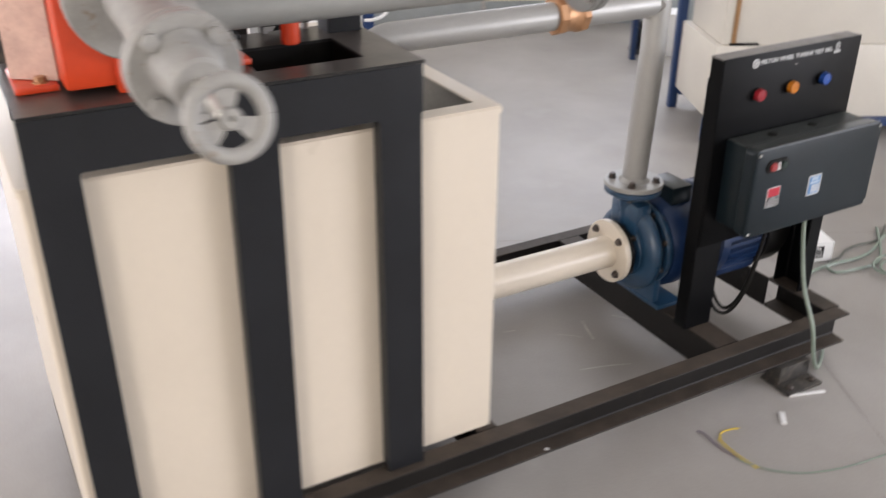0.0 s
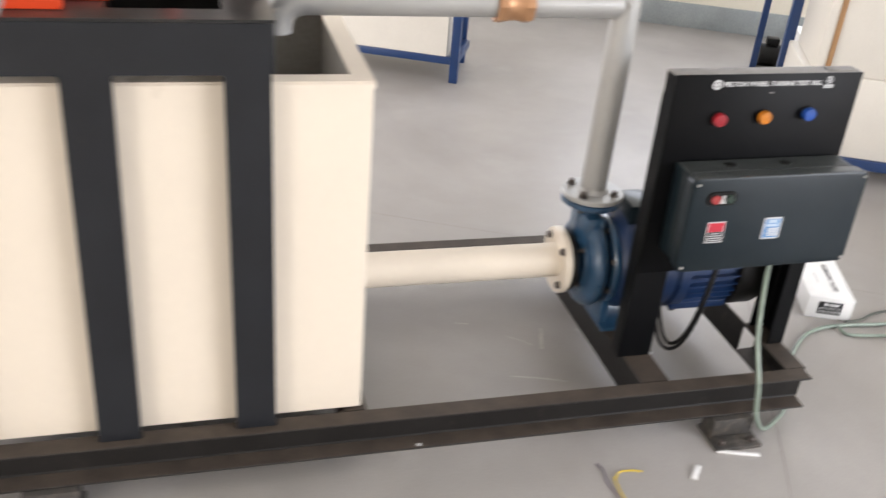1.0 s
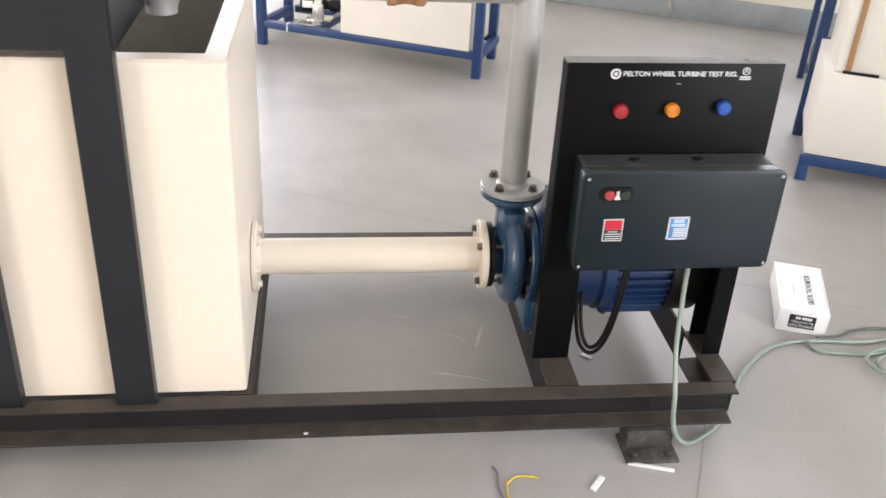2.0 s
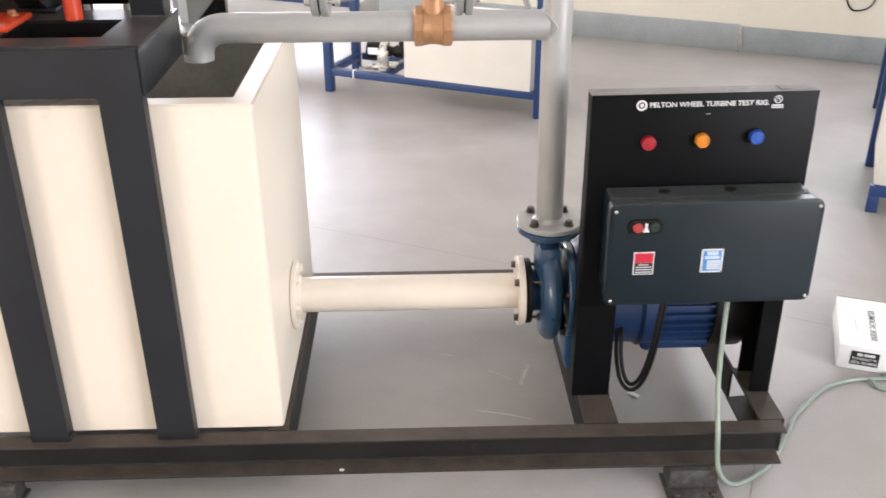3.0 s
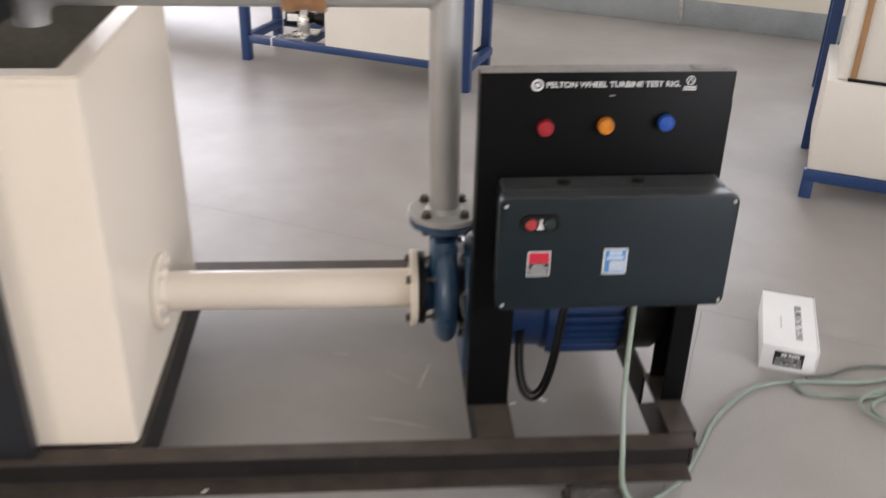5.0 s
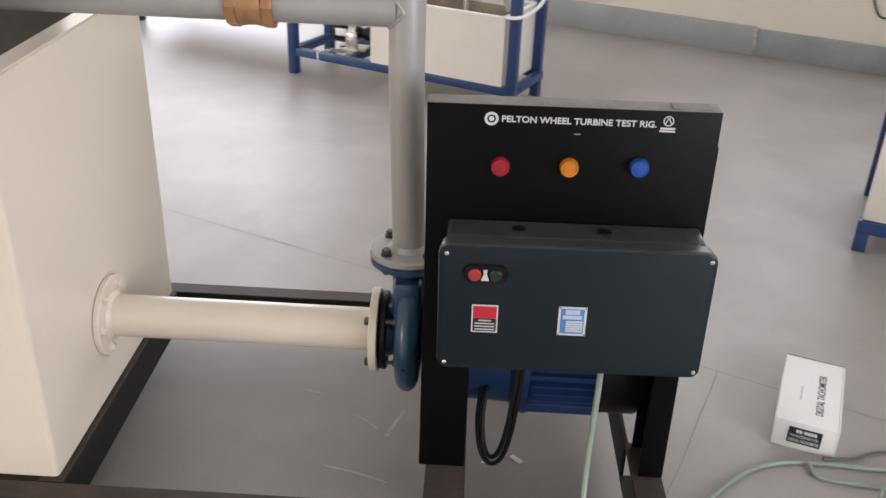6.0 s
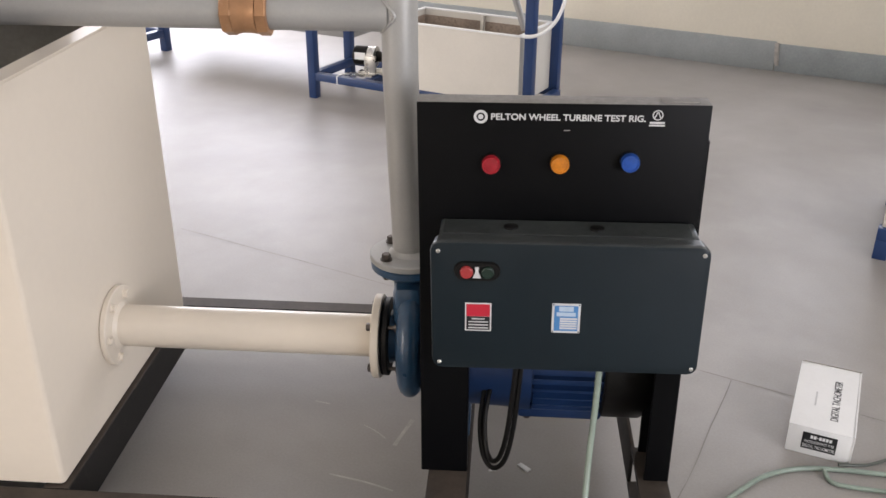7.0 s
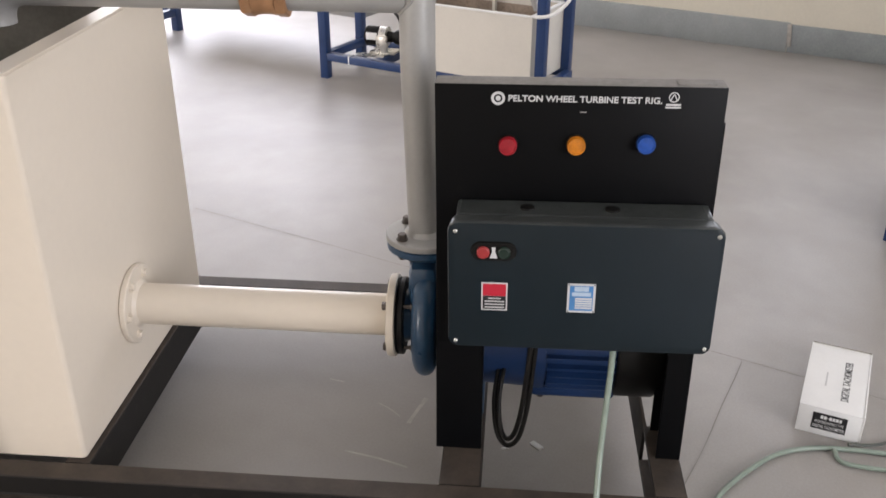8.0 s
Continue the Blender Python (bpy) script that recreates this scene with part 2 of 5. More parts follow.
def add_lathe(bm, profile, p0, p1, seg=32):
    """A turned body: profile rows of (distance along the axis, radius)."""
    m = axis_matrix(p0, p1)
    rings = []
    for d, r in profile:
        if r < 1e-6:
            rings.append([bm.verts.new(m @ Vector((0, 0, d)))])
        else:
            rings.append([bm.verts.new(m @ Vector((r * math.cos(2 * math.pi * k / seg), r * math.sin(2 * math.pi * k / seg), d)))
                          for k in range(seg)])
    for a, b in zip(rings, rings[1:]):
        for k in range(seg):
            q = [a[k % len(a)], a[(k + 1) % len(a)], b[(k + 1) % len(b)], b[k % len(b)]]
            q = list(dict.fromkeys(q))
            if len(q) > 2:
                bm.faces.new(q)
    return bm


def add_cyl(bm, p0, p1, r, seg=24, edge=0.0):
    h = (Vector(p1) - Vector(p0)).length
    e = edge
    rows = [(0, 0), (0, r - e), (e, r), (h - e, r), (h, r - e), (h, 0)] if e else [(0, 0), (0, r), (h, r), (h, 0)]
    return add_lathe(bm, rows, p0, p1, seg)


def smooth_path(pts, steps=8):
    """Catmull-Rom through the points."""
    pts = [Vector(p) for p in pts]
    ext = [2 * pts[0] - pts[1], *pts, 2 * pts[-1] - pts[-2]]
    out = []
    for i in range(1, len(ext) - 2):
        a, b, c, d = ext[i - 1:i + 3]
        for s in range(steps):
            t = s / steps
            out.append(0.5 * (2 * b + (c - a) * t + (2 * a - 5 * b + 4 * c - d) * t * t + (3 * b - a - 3 * c + d) * t ** 3))
    out.append(pts[-1])
    return out


def add_tube(bm, pts, r, seg=12, closed_ends=True):
    pts = [Vector(p) for p in pts]
    t0 = (pts[1] - pts[0]).normalized()
    side = t0.orthogonal().normalized()
    rings = []
    for i, p in enumerate(pts):
        t = (pts[min(i + 1, len(pts) - 1)] - pts[max(i - 1, 0)]).normalized()
        side = (side - t * side.dot(t)).normalized()
        up = t.cross(side)
        rings.append([bm.verts.new(p + r * (math.cos(2 * math.pi * k / seg) * side + math.sin(2 * math.pi * k / seg) * up))
                      for k in range(seg)])
    for a, b in zip(rings, rings[1:]):
        for k in range(seg):
            bm.faces.new([a[k], a[(k + 1) % seg], b[(k + 1) % seg], b[k]])
    if closed_ends:
        bm.faces.new(rings[0][::-1])
        bm.faces.new(rings[-1])
    return bm


def bend(corner, r, d0, d1, n=10):
    """Points of a pipe bend round a corner, from direction d0 to d1."""
    c, d0, d1 = Vector(corner), Vector(d0).normalized(), Vector(d1).normalized()
    a, b = c - d0 * r, c + d1 * r
    return [(1 - t) ** 2 * a + 2 * t * (1 - t) * (c + (d0 - d1) * r * -0.08) + t * t * b for t in [k / n for k in range(n + 1)]]


def add_hex(bm, p0, p1, r):
    h = (Vector(p1) - Vector(p0)).length
    return add_lathe(bm, [(0, 0), (0, r), (h * 0.85, r), (h, r * 0.86), (h, 0)], p0, p1, 6)


def add_channel(bm, p0, p1, web_dir, open_dir, h=0.1, w=0.05, t=0.006):
    """A rolled steel channel from p0 to p1; web_dir: along the web, open_dir: the way the flanges point. p0 is the web's middle, outer side."""
    p0, p1, u, v = Vector(p0), Vector(p1), Vector(web_dir).normalized(), Vector(open_dir).normalized()
    k = 0.002
    prof = [(-h / 2 + k, 0), (h / 2 - k, 0), (h / 2, k), (h / 2, w - k), (h / 2 - k, w), (h / 2 - t + k, w), (h / 2 - t, w - k), (h / 2 - t - 0.004, t + 0.003),
            (h / 2 - t - 0.008, t), (-h / 2 + t + 0.008, t), (-h / 2 + t + 0.004, t + 0.003), (-h / 2 + t, w - k), (-h / 2 + t - k, w),
            (-h / 2 + k, w), (-h / 2, w - k), (-h / 2, k)]
    a = [bm.verts.new(p0 + u * x + v * y) for x, y in prof]
    b = [bm.verts.new(p1 + u * x + v * y) for x, y in prof]
    n = len(prof)
    for i in range(n):
        bm.faces.new([a[i], a[(i + 1) % n], b[(i + 1) % n], b[i]])
    bm.faces.new(a[::-1])
    bm.faces.new(b)
    return bm


ORIGIN = {}


def thing(name, base, label, category, group="", kind="", m=None):
    """An Empty at the thing's base. Its parts are written in world metres, or in its own when a pose m is given."""
    ob = new(name)
    ob.empty_display_size = 0.05
    if m is None:
        ob.location = base
        ORIGIN[ob.name] = Matrix.Translation(-Vector(base))
    else:
        ob.matrix_world = m
        ORIGIN[ob.name] = Matrix()
    return tagged(ob, label, category, group, kind)


def finish(name, bm, mat, angle=32):
    bmesh.ops.recalc_face_normals(bm, faces=bm.faces)
    me = bpy.data.meshes.new(name)
    bm.to_mesh(me)
    bm.free()
    me.materials.append(mat)
    me.shade_smooth()
    me.set_sharp_from_angle(angle=radians(angle))
    return me


def part(name, bm, mat, parent, label="", angle=32):
    shift = ORIGIN[parent.name]
    bm.transform(shift)
    ob = new(name, finish(name, bm, mat, angle))
    ob.parent = parent
    ORIGIN[ob.name] = shift
    return tagged(ob, label)


def solid(name, bm, mat, label, category, group="", kind="", base=None, m=None, angle=32):
    """A thing of one mesh."""
    if base is not None:
        bm.transform(Matrix.Translation(-Vector(base)))
    ob = new(name, finish(name, bm, mat, angle))
    if base is not None:
        ob.location = base
    if m is not None:
        ob.matrix_world = m
        ORIGIN[ob.name] = Matrix()
    else:
        ORIGIN[ob.name] = Matrix.Translation(-Vector(base)) if base is not None else Matrix()
    return tagged(ob, label, category, group, kind)


def lettering(name, text, size, depth, m, mat, parent, width=None, shear=0.0, bold=0.004):
    """Raised lettering as a mesh part; m places its middle, text along x, up along y, face along z."""
    cu = bpy.data.curves.new(name, "FONT")
    cu.body, cu.size, cu.extrude, cu.align_x, cu.align_y, cu.shear = text, size, depth, "CENTER", "CENTER", shear
    cu.offset = size * bold
    tmp = bpy.data.objects.new(name, cu)
    scene.collection.objects.link(tmp)
    dg = bpy.context.evaluated_depsgraph_get()
    me = bpy.data.meshes.new_from_object(tmp.evaluated_get(dg))
    bpy.data.objects.remove(tmp)
    xs = [v.co.x for v in me.vertices]
    k = width / (max(xs) - min(xs)) if width else 1.0
    me.transform(ORIGIN[parent.name] @ m @ Matrix.Diagonal((k, 1, 1, 1)))
    me.materials.clear()
    me.materials.append(mat)
    ob = new(name, me)
    ob.parent = parent
    ORIGIN[ob.name] = ORIGIN[parent.name]
    return ob


def ring_bolts(parent, centre, axis, radius, count, start, head_r, head_h, mat, name="bolt", shank=0.0):
    """Hexagon bolts round a flange; axis points out of the face."""
    c, ax = Vector(centre), Vector(axis).normalized()
    s = ax.orthogonal().normalized()
    if abs(ax.z) < 0.9:
        s = Vector((0, 0, 1))
    u = ax.cross(s)
    for k in range(count):
        a = radians(start + 360 * k / count)
        p = c + radius * (math.cos(a) * s + math.sin(a) * u)
        bm = bm_new()
        add_cyl(bm, p - ax * 0.0005, p + ax * 0.002, head_r * 1.35, 16)
        add_hex(bm, p + ax * 0.002, p + ax * head_h, head_r)
        if shank:
            add_cyl(bm, p - ax * shank, p + ax * 0.001, head_r * 0.5, 10)
            add_hex(bm, p - ax * shank, p - ax * (shank + head_h * 0.8), head_r)
        part(name, bm, mat, parent)


# ---- the room ----
def slab(name, a0, a1, b0, b1, z0, z1, mat, label, category, bevel=0.0):
    bm = bm_new()
    add_box(bm, a0, a1, b0, b1, z0, z1, bevel)
    ob = solid(name, bm, mat, label, category, kind="structure", m=ROOM)
    return ob


def wall_with_openings(name, along, at, lo, hi, openings, thick, mat, label):
    """A wall along 'a' or 'b' in the room's own axes, with openings (from, to, sill, head) cut through it."""
    bm = bm_new()
    cuts = sorted(openings)
    spans, x = [], lo
    for o0, o1, s, h in cuts:
        spans.append((x, o0, 0, CEIL))
        spans.append((o0, o1, 0, s))
        spans.append((o0, o1, h, CEIL))
        x = o1
    spans.append((x, hi, 0, CEIL))
    for p, q, z0, z1 in spans:
        if q - p < 1e-3 or z1 - z0 < 1e-3:
            continue
        if along == "a":
            add_box(bm, p, q, at, at + thick, z0, z1)
        else:
            add_box(bm, at, at + thick, p, q, z0, z1)
    return solid(name, bm, mat, label, "wall", kind="structure", m=ROOM)


FLOOR = slab("floor", A0 - 0.2, A1 + 0.2, B0 - 0.2, B1 + 0.2, -0.2, 0.0, M_FLOOR, "worn grey cement floor with a dull sheen", "floor")
slab("ceiling", A0 - 0.2, A1 + 0.2, B0 - 0.2, B1 + 0.2, CEIL, CEIL + 0.2, M_CEIL, "plain white ceiling", "ceiling")
wall_with_openings("wall_north", "a", B1, A0 - 0.2, A1 + 0.2, [(-5.9, -2.3, 0.55, 2.0), (0.5, 4.1, 1.1, 2.4)], 0.2, M_WALL, "cream painted wall with a grey skirting band")
wall_with_openings("wall_south", "a", B0 - 0.2, A0 - 0.2, A1 + 0.2, [(-3.3, -1.7, 0.8, 2.7)], 0.2, M_WALL, "cream painted wall with a window")
wall_with_openings("wall_west", "b", A0 - 0.2, B0, B1, [(-1.7, 2.7, 0.8, 2.7)], 0.2, M_WALL, "cream painted wall with a wide window")
wall_with_openings("wall_east", "b", A1, B0, B1, [(-1.5, 1.9, 0.8, 2.7)], 0.2, M_WALL, "cream painted wall with a window")
M_SKIRTLIGHT = material("faded_skirting_paint", (0.42, 0.455, 0.465), 0.45, var=0.12, scale=4, dirt=(0.5, 0.5, 0.49), dirt_at=0.6)
JOIN = 0.68
bm = bm_new()
for k in range(6):
    add_box(bm, max(A0, JOIN - 1.45 * (k + 1)) + 0.001, JOIN - 1.45 * k - 0.001, B1 - 0.022, B1 - 0.0005, 0.0, 0.172, 0.003)
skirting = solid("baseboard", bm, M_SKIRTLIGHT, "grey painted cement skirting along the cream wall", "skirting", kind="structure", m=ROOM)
bm = bm_new()
for k in range(4):
    add_box(bm, JOIN + 1.45 * k + 0.003, min(A1, JOIN + 1.45 * (k + 1)) - 0.001, B1 - 0.016, B1 - 0.0005, 0.0, 0.162, 0.003)
part("skirting_run", bm, M_SKIRT, skirting, "darker grey skirting")
bm = add_box(bm_new(), JOIN - 0.012, JOIN + 0.014, B1 - 0.0245, B1 - 0.0005, 0.035, 0.166, 0.004)
for v in bm.verts:
    v.co.x += 0.012 * math.sin(v.co.z * 38)
part("chip", bm, M_SCUFF, skirting, "pale chipped joint")


def window(name, along, at, lo, hi, sill, head):
    """A plain sash window in a wall's opening."""
    w = thing(name, (0, 0, 0), "plain window letting in daylight", "window", kind="structure", m=ROOM)

    def bar(n, p, q, z0, z1):
        b = bm_new()
        if along == "a":
            add_box(b, p, q, at, at + 0.05, z0, z1, 0.003)
        else:
            add_box(b, at, at + 0.05, p, q, z0, z1, 0.003)
        part(n, b, M_WINFRAME, w)
    bar("window_frame", lo, hi, sill, sill + 0.05)
    bar("window_frame", lo, hi, head - 0.05, head)
    k = max(2, round((hi - lo) / 1.1))
    for i in range(k + 1):
        c = lo + (hi - lo - 0.05) * i / k
        bar("mullion", c, c + 0.05, sill + 0.05, head - 0.05)


window("window_1", "a", B1 + 0.12, -5.9, -2.3, 0.55, 2.0)
window("window_5", "a", B1 + 0.12, 0.5, 4.1, 1.1, 2.4)
window("window_2", "a", B0 - 0.17, -3.3, -1.7, 0.8, 2.7)
window("window_3", "b", A0 - 0.17, -1.7, 2.7, 0.8, 2.7)
window("window_4", "b", A1 + 0.12, -1.5, 1.9, 0.8, 2.7)

# ---- the test rig: steel frame ----
TOP = 0.165          # top of the base channels
FRONT, REAR = 1.44, 2.30
rig = thing("rig_frame", (1.1, 1.87, 0.065), "black painted steel channel frame standing on steel pads", "steel frame")
zc = TOP - 0.05
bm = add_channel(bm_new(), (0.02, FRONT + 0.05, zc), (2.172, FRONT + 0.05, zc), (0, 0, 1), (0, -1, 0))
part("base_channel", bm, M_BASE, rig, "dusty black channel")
bm = add_channel(bm_new(), (0.045, REAR - 0.05, zc), (2.172, REAR - 0.05, zc), (0, 0, 1), (0, 1, 0))
part("base_channel", bm, M_BASE, rig, "dusty black channel")
for cx, way in ((0.03, 1), (0.967, -1), (1.69, 1)):
    bm = add_channel(bm_new(), (cx, FRONT + 0.051, zc), (cx, REAR - 0.051, zc), (0, 0, 1), (way, 0, 0), w=0.083 if cx == 1.69 else 0.055)
    part("cross_channel", bm, M_BASE, rig, "dusty black channel")
bm = add_channel(bm_new(), (2.184, FRONT + 0.051, zc), (2.184, 1.715, zc), (0, 0, 1), (-1, 0, 0), w=0.064)
part("cross_channel", bm, M_BASE, rig, "dusty black channel")
part("cross_bar", add_box(bm_new(), 2.121, 2.129, 1.7155, REAR - 0.051, zc - 0.05, zc + 0.05, 0.0015), M_BASE, rig, "black flat bar on edge")
part("paint_spot", add_lathe(bm_new(), [(0, 0), (0, 0.007), (0.001, 0.006), (0.0012, 0)], (1.094, FRONT + 0.012, TOP - 0.0938), (1.094, FRONT + 0.012, 1), 12), M_WHITE, rig, "white paint spot")
PF, PT = 1.463, 1.109     # front of the upright posts, underside of the top plate
for xb, xt, wide in ((0.084, 0.085, 0.079), (0.406, 0.418, 0.089), (0.705, 0.7055, 0.088)):
    bm = add_channel(bm_new(), (xb, PF + 0.004, TOP + 0.0005), (xt, PF + 0.004, 1.0105), (1, 0, 0), (0, 1, 0), h=wide - 0.001, w=0.030)
    part("post", bm, M_FRAME, rig)
bm = add_channel(bm_new(), (0.046, PF + 0.004, 1.0595), (0.750, PF + 0.004, 1.0595), (0, 0, 1), (0, 1, 0), h=0.097, w=0.032)
part("top_beam", bm, M_FRAME, rig)
# welded and dressed face over posts and beam, corners of the openings rounded
face = [(0.0445, TOP + 0.0006), (0.0455, PT - 0.0005), (0.7495, PT - 0.0005), (0.749, TOP + 0.0006)]
for (bx, tx), (bx2, tx2) in (((0.661, 0.6615), (0.4505, 0.4625)), ((0.3615, 0.3735), (0.1235, 0.1245))):
    face += [(bx, TOP + 0.0006), (tx, 1.0035), (tx - 0.0021, 1.0084), (tx - 0.007, 1.0105), (tx2 + 0.007, 1.0105), (tx2 + 0.0021, 1.0084), (tx2, 1.0035), (bx2, TOP + 0.0006)]
bm = bm_new()
fr = [bm.verts.new((x, PF, z)) for x, z in face]
bk = [bm.verts.new((x, PF + 0.0036, z)) for x, z in face]
bm.faces.new(fr), bm.faces.new(bk[::-1])
for k in range(len(face)):
    bm.faces.new([fr[k], bk[k], bk[(k + 1) % len(face)], fr[(k + 1) % len(face)]])
bmesh.ops.recalc_face_normals(bm, faces=bm.faces)
part("front_face", bm, M_FRAME, rig, "seamless black front of posts and beam")
for xb in (0.406, 0.705):
    for dx in (-0.044, 0.044):
        b = add_tube(bm_new(), [(xb + dx + 0.001 * math.sin(k * 2.1), PF + 0.004 + 0.0035 * k, TOP + 0.0022 + 0.0006 * math.sin(k * 1.7)) for k in range(9)], 0.0035, 8)
        part("weld", b, M_BASE, rig)
# top plate with a slot for the wheel's brake
outer = [(0.046, PF + 0.001), (0.757, PF + 0.001), (0.757, 1.80), (0.046, 1.80)]
slot = [(0.455, 1.535), (0.664, 1.535), (0.664, 1.690), (0.455, 1.690)]
bm = bm_new()
ring = [[bm.verts.new((x, y, z)) for x, y in loop] for loop in (outer, slot) for z in (PT, PT + 0.006)]
for k in range(4):
    j = (k + 1) % 4
    bm.faces.new([ring[1][k], ring[1][j], ring[3][j], ring[3][k]])
    bm.faces.new([ring[0][j], ring[0][k], ring[2][k], ring[2][j]])
    bm.faces.new([ring[0][k], ring[0][j], ring[1][j], ring[1][k]])
    bm.faces.new([ring[2][j], ring[2][k], ring[3][k], ring[3][j]])
part("top_plate", bm, M_TOPPLATE, rig, "worn black top plate with a slot")
bm = add_box(bm_new(), 0.744, 0.756, PF + 0.004, 1.80, 1.012, PT - 0.0005, 0.002)
part("side_beam", bm, M_FRAME, rig)
bm = add_channel(bm_new(), (0.709, 1.724, PT + 0.0065), (0.709, 1.724, 1.50), (1, 0, 0), (0, 1, 0), h=0.074, w=0.06)
part("brake_post", bm, M_FRAME, rig)
bm = add_box(bm_new(), 0.548, 0.655, 1.78, 1.799, PT + 0.02, 1.30, 0.003)
for x in (0.553, 0.640):
    part("spacer", add_box(bm_new(), x, x + 0.01, 1.782, 1.797, PT + 0.0065, PT + 0.0195), M_SILVER, rig)
part("brake_plate", bm, M_PANEL, rig)
bm = add_channel(bm_new(), (1.7225, 1.606, TOP + 0.0005), (1.7225, 1.606, 0.90), (1, 0, 0), (0, 1, 0), h=0.095, w=0.048)
part("panel_post", bm, M_PANEL, rig)
bm = add_channel(bm_new(), (2.184, 1.656, TOP + 0.0005), (2.176, 1.656, 0.90), (0, 1, 0), (-1, 0, 0), h=0.1, w=0.05)
part("panel_post", bm, M_PANEL, rig)
# black lining added below the slot to give it its shade
bm = bm_new()
add_box(bm, 0.452, 0.667, 1.691, 1.695, 0.99, PT - 0.0005)
add_box(bm, 0.452, 0.667, 1.531, 1.534, 0.99, PT - 0.0005)
add_box(bm, 0.449, 0.452, 1.531, 1.695, 0.99, PT - 0.0005)
add_box(bm, 0.667, 0.670, 1.531, 1.695, 0.99, PT - 0.0005)
part("slot_blackout", bm, M_RUBBER, rig, "added black sheet that keeps the slot dark")


def pad(x, y):
    p = thing("pad", (x, y, 0), "grimy dark steel levelling pad under the rig frame", "levelling pad", group="pads under the rig frame")
    b = add_box(bm_new(), x - 0.068, x + 0.068, y - 0.055, y + 0.055, 0.0, 0.010, 0.002)
    part("foot_plate", b, M_PADSTEEL, p)
    b = bm_new()
    add_box(b, x - 0.060, x + 0.060, y - 0.006, y + 0.05, 0.0105, 0.0645, 0.002)
    part("block", b, M_PADSTEEL, p)
    for dx in (-0.045, 0.045):
        b = add_hex(bm_new(), (x + dx, y - 0.035, 0.0105), (x + dx, y - 0.035, 0.022), 0.009)
        part("bolt", b, M_DARKBOLT, p)


for px, py in ((1.955, 1.43), (0.25, 1.43), (1.955, 2.25), (0.25, 2.25)):
    pad(px, py)

# ---- the water tank ----
TX0, TX1, TY0, TY1, TZ0, TZ1 = 0.028, 0.955, 1.5, 2.25, 0.170, 0.985
tank = thing("water_tank", (0.49, 1.87, TZ0), "cream painted sheet steel water tank, open at the top", "water tank")
th = 0.004


def rounded_loop(x0, x1, y0, y1, r, n=5):
    pts = []
    for cx, cy, a0 in ((x1 - r, y1 - r, 0), (x0 + r, y1 - r, 90), (x0 + r, y0 + r, 180), (x1 - r, y0 + r, 270)):
        for k in range(n + 1):
            a = radians(a0 + 90 * k / n)
            pts.append((cx + r * math.cos(a), cy + r * math.sin(a)))
    return pts


def add_collar(bm, outer, inner, z0, z1):
    """A ring of sheet between two outlines, from z0 to z1."""
    n = len(outer)
    rows = [[bm.verts.new((x, y, z)) for x, y in o] for o, z in ((outer, z0), (outer, z1), (inner, z1), (inner, z0))]
    for a, b in zip(rows, rows[1:] + rows[:1]):
        for k in range(n):
            bm.faces.new([a[k], a[(k + 1) % n], b[(k + 1) % n], b[k]])
    return bm


bm = add_collar(bm_new(), rounded_loop(TX0, TX1, TY0, TY1, 0.010), rounded_loop(TX0 + th, TX1 - th, TY0 + th, TY1 - th, 0.007), TZ0, TZ1 - 0.003)
part("shell", bm, M_CREAM, tank, angle=40)
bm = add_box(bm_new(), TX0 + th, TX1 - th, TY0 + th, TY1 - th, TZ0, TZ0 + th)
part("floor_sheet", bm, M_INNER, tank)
LIP = 0.044
bm = add_collar(bm_new(), rounded_loop(TX0 - 0.001, TX1 + 0.001, TY0 - 0.001, TY1 + 0.001, 0.011), rounded_loop(TX0 + LIP, TX1 - LIP, TY0 + LIP, TY1 - LIP, 0.002), TZ1 - 0.003, TZ1)
bm.normal_update()
bmesh.ops.bevel(bm, geom=[e for e in bm.edges if all(abs(v.co.z - TZ1) < 1e-6 for v in e.verts) and len(e.link_faces) == 2 and any(abs(f.normal.z) < 0.5 for f in e.link_faces)], offset=0.0012, segments=2, affect="EDGES")
part("rim", bm, M_CREAM, tank)
# folded band below the rim
bm = add_collar(bm_new(), rounded_loop(TX0 - 0.0035, TX1 + 0.0035, TY0 - 0.0035, TY1 + 0.0035, 0.012), rounded_loop(TX0 - 0.0002, TX1 + 0.0002, TY0 - 0.0002, TY1 + 0.0002, 0.010), TZ1 - 0.0165, TZ1 - 0.0036)
bmesh.ops.bevel(bm, geom=[e for e in bm.edges if abs(e.verts[0].co.z - e.verts[1].co.z) < 1e-6 and min(v.co.y for v in e.verts) < 9], offset=0.001, segments=2, affect="EDGES")
part("rim_fold", bm, M_CREAM, tank)
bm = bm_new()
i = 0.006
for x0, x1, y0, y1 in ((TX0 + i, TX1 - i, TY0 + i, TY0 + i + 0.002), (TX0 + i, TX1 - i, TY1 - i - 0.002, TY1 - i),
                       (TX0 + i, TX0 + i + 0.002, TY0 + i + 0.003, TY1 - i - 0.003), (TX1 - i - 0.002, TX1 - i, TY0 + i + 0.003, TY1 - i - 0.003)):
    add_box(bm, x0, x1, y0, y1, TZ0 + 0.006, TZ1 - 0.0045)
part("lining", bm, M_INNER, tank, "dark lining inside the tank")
# a pale cover strip across the tank behind the frame
bm = add_box(bm_new(), 0.66, 0.752, 2.085, 2.2, TZ1 + 0.001, TZ1 + 0.005, 0.001)
solid("cover_strip", bm, M_SILVER, "pale grey metal strip lying across the open tank", "metal strip", base=(0.706, 2.14, TZ1 + 0.001))

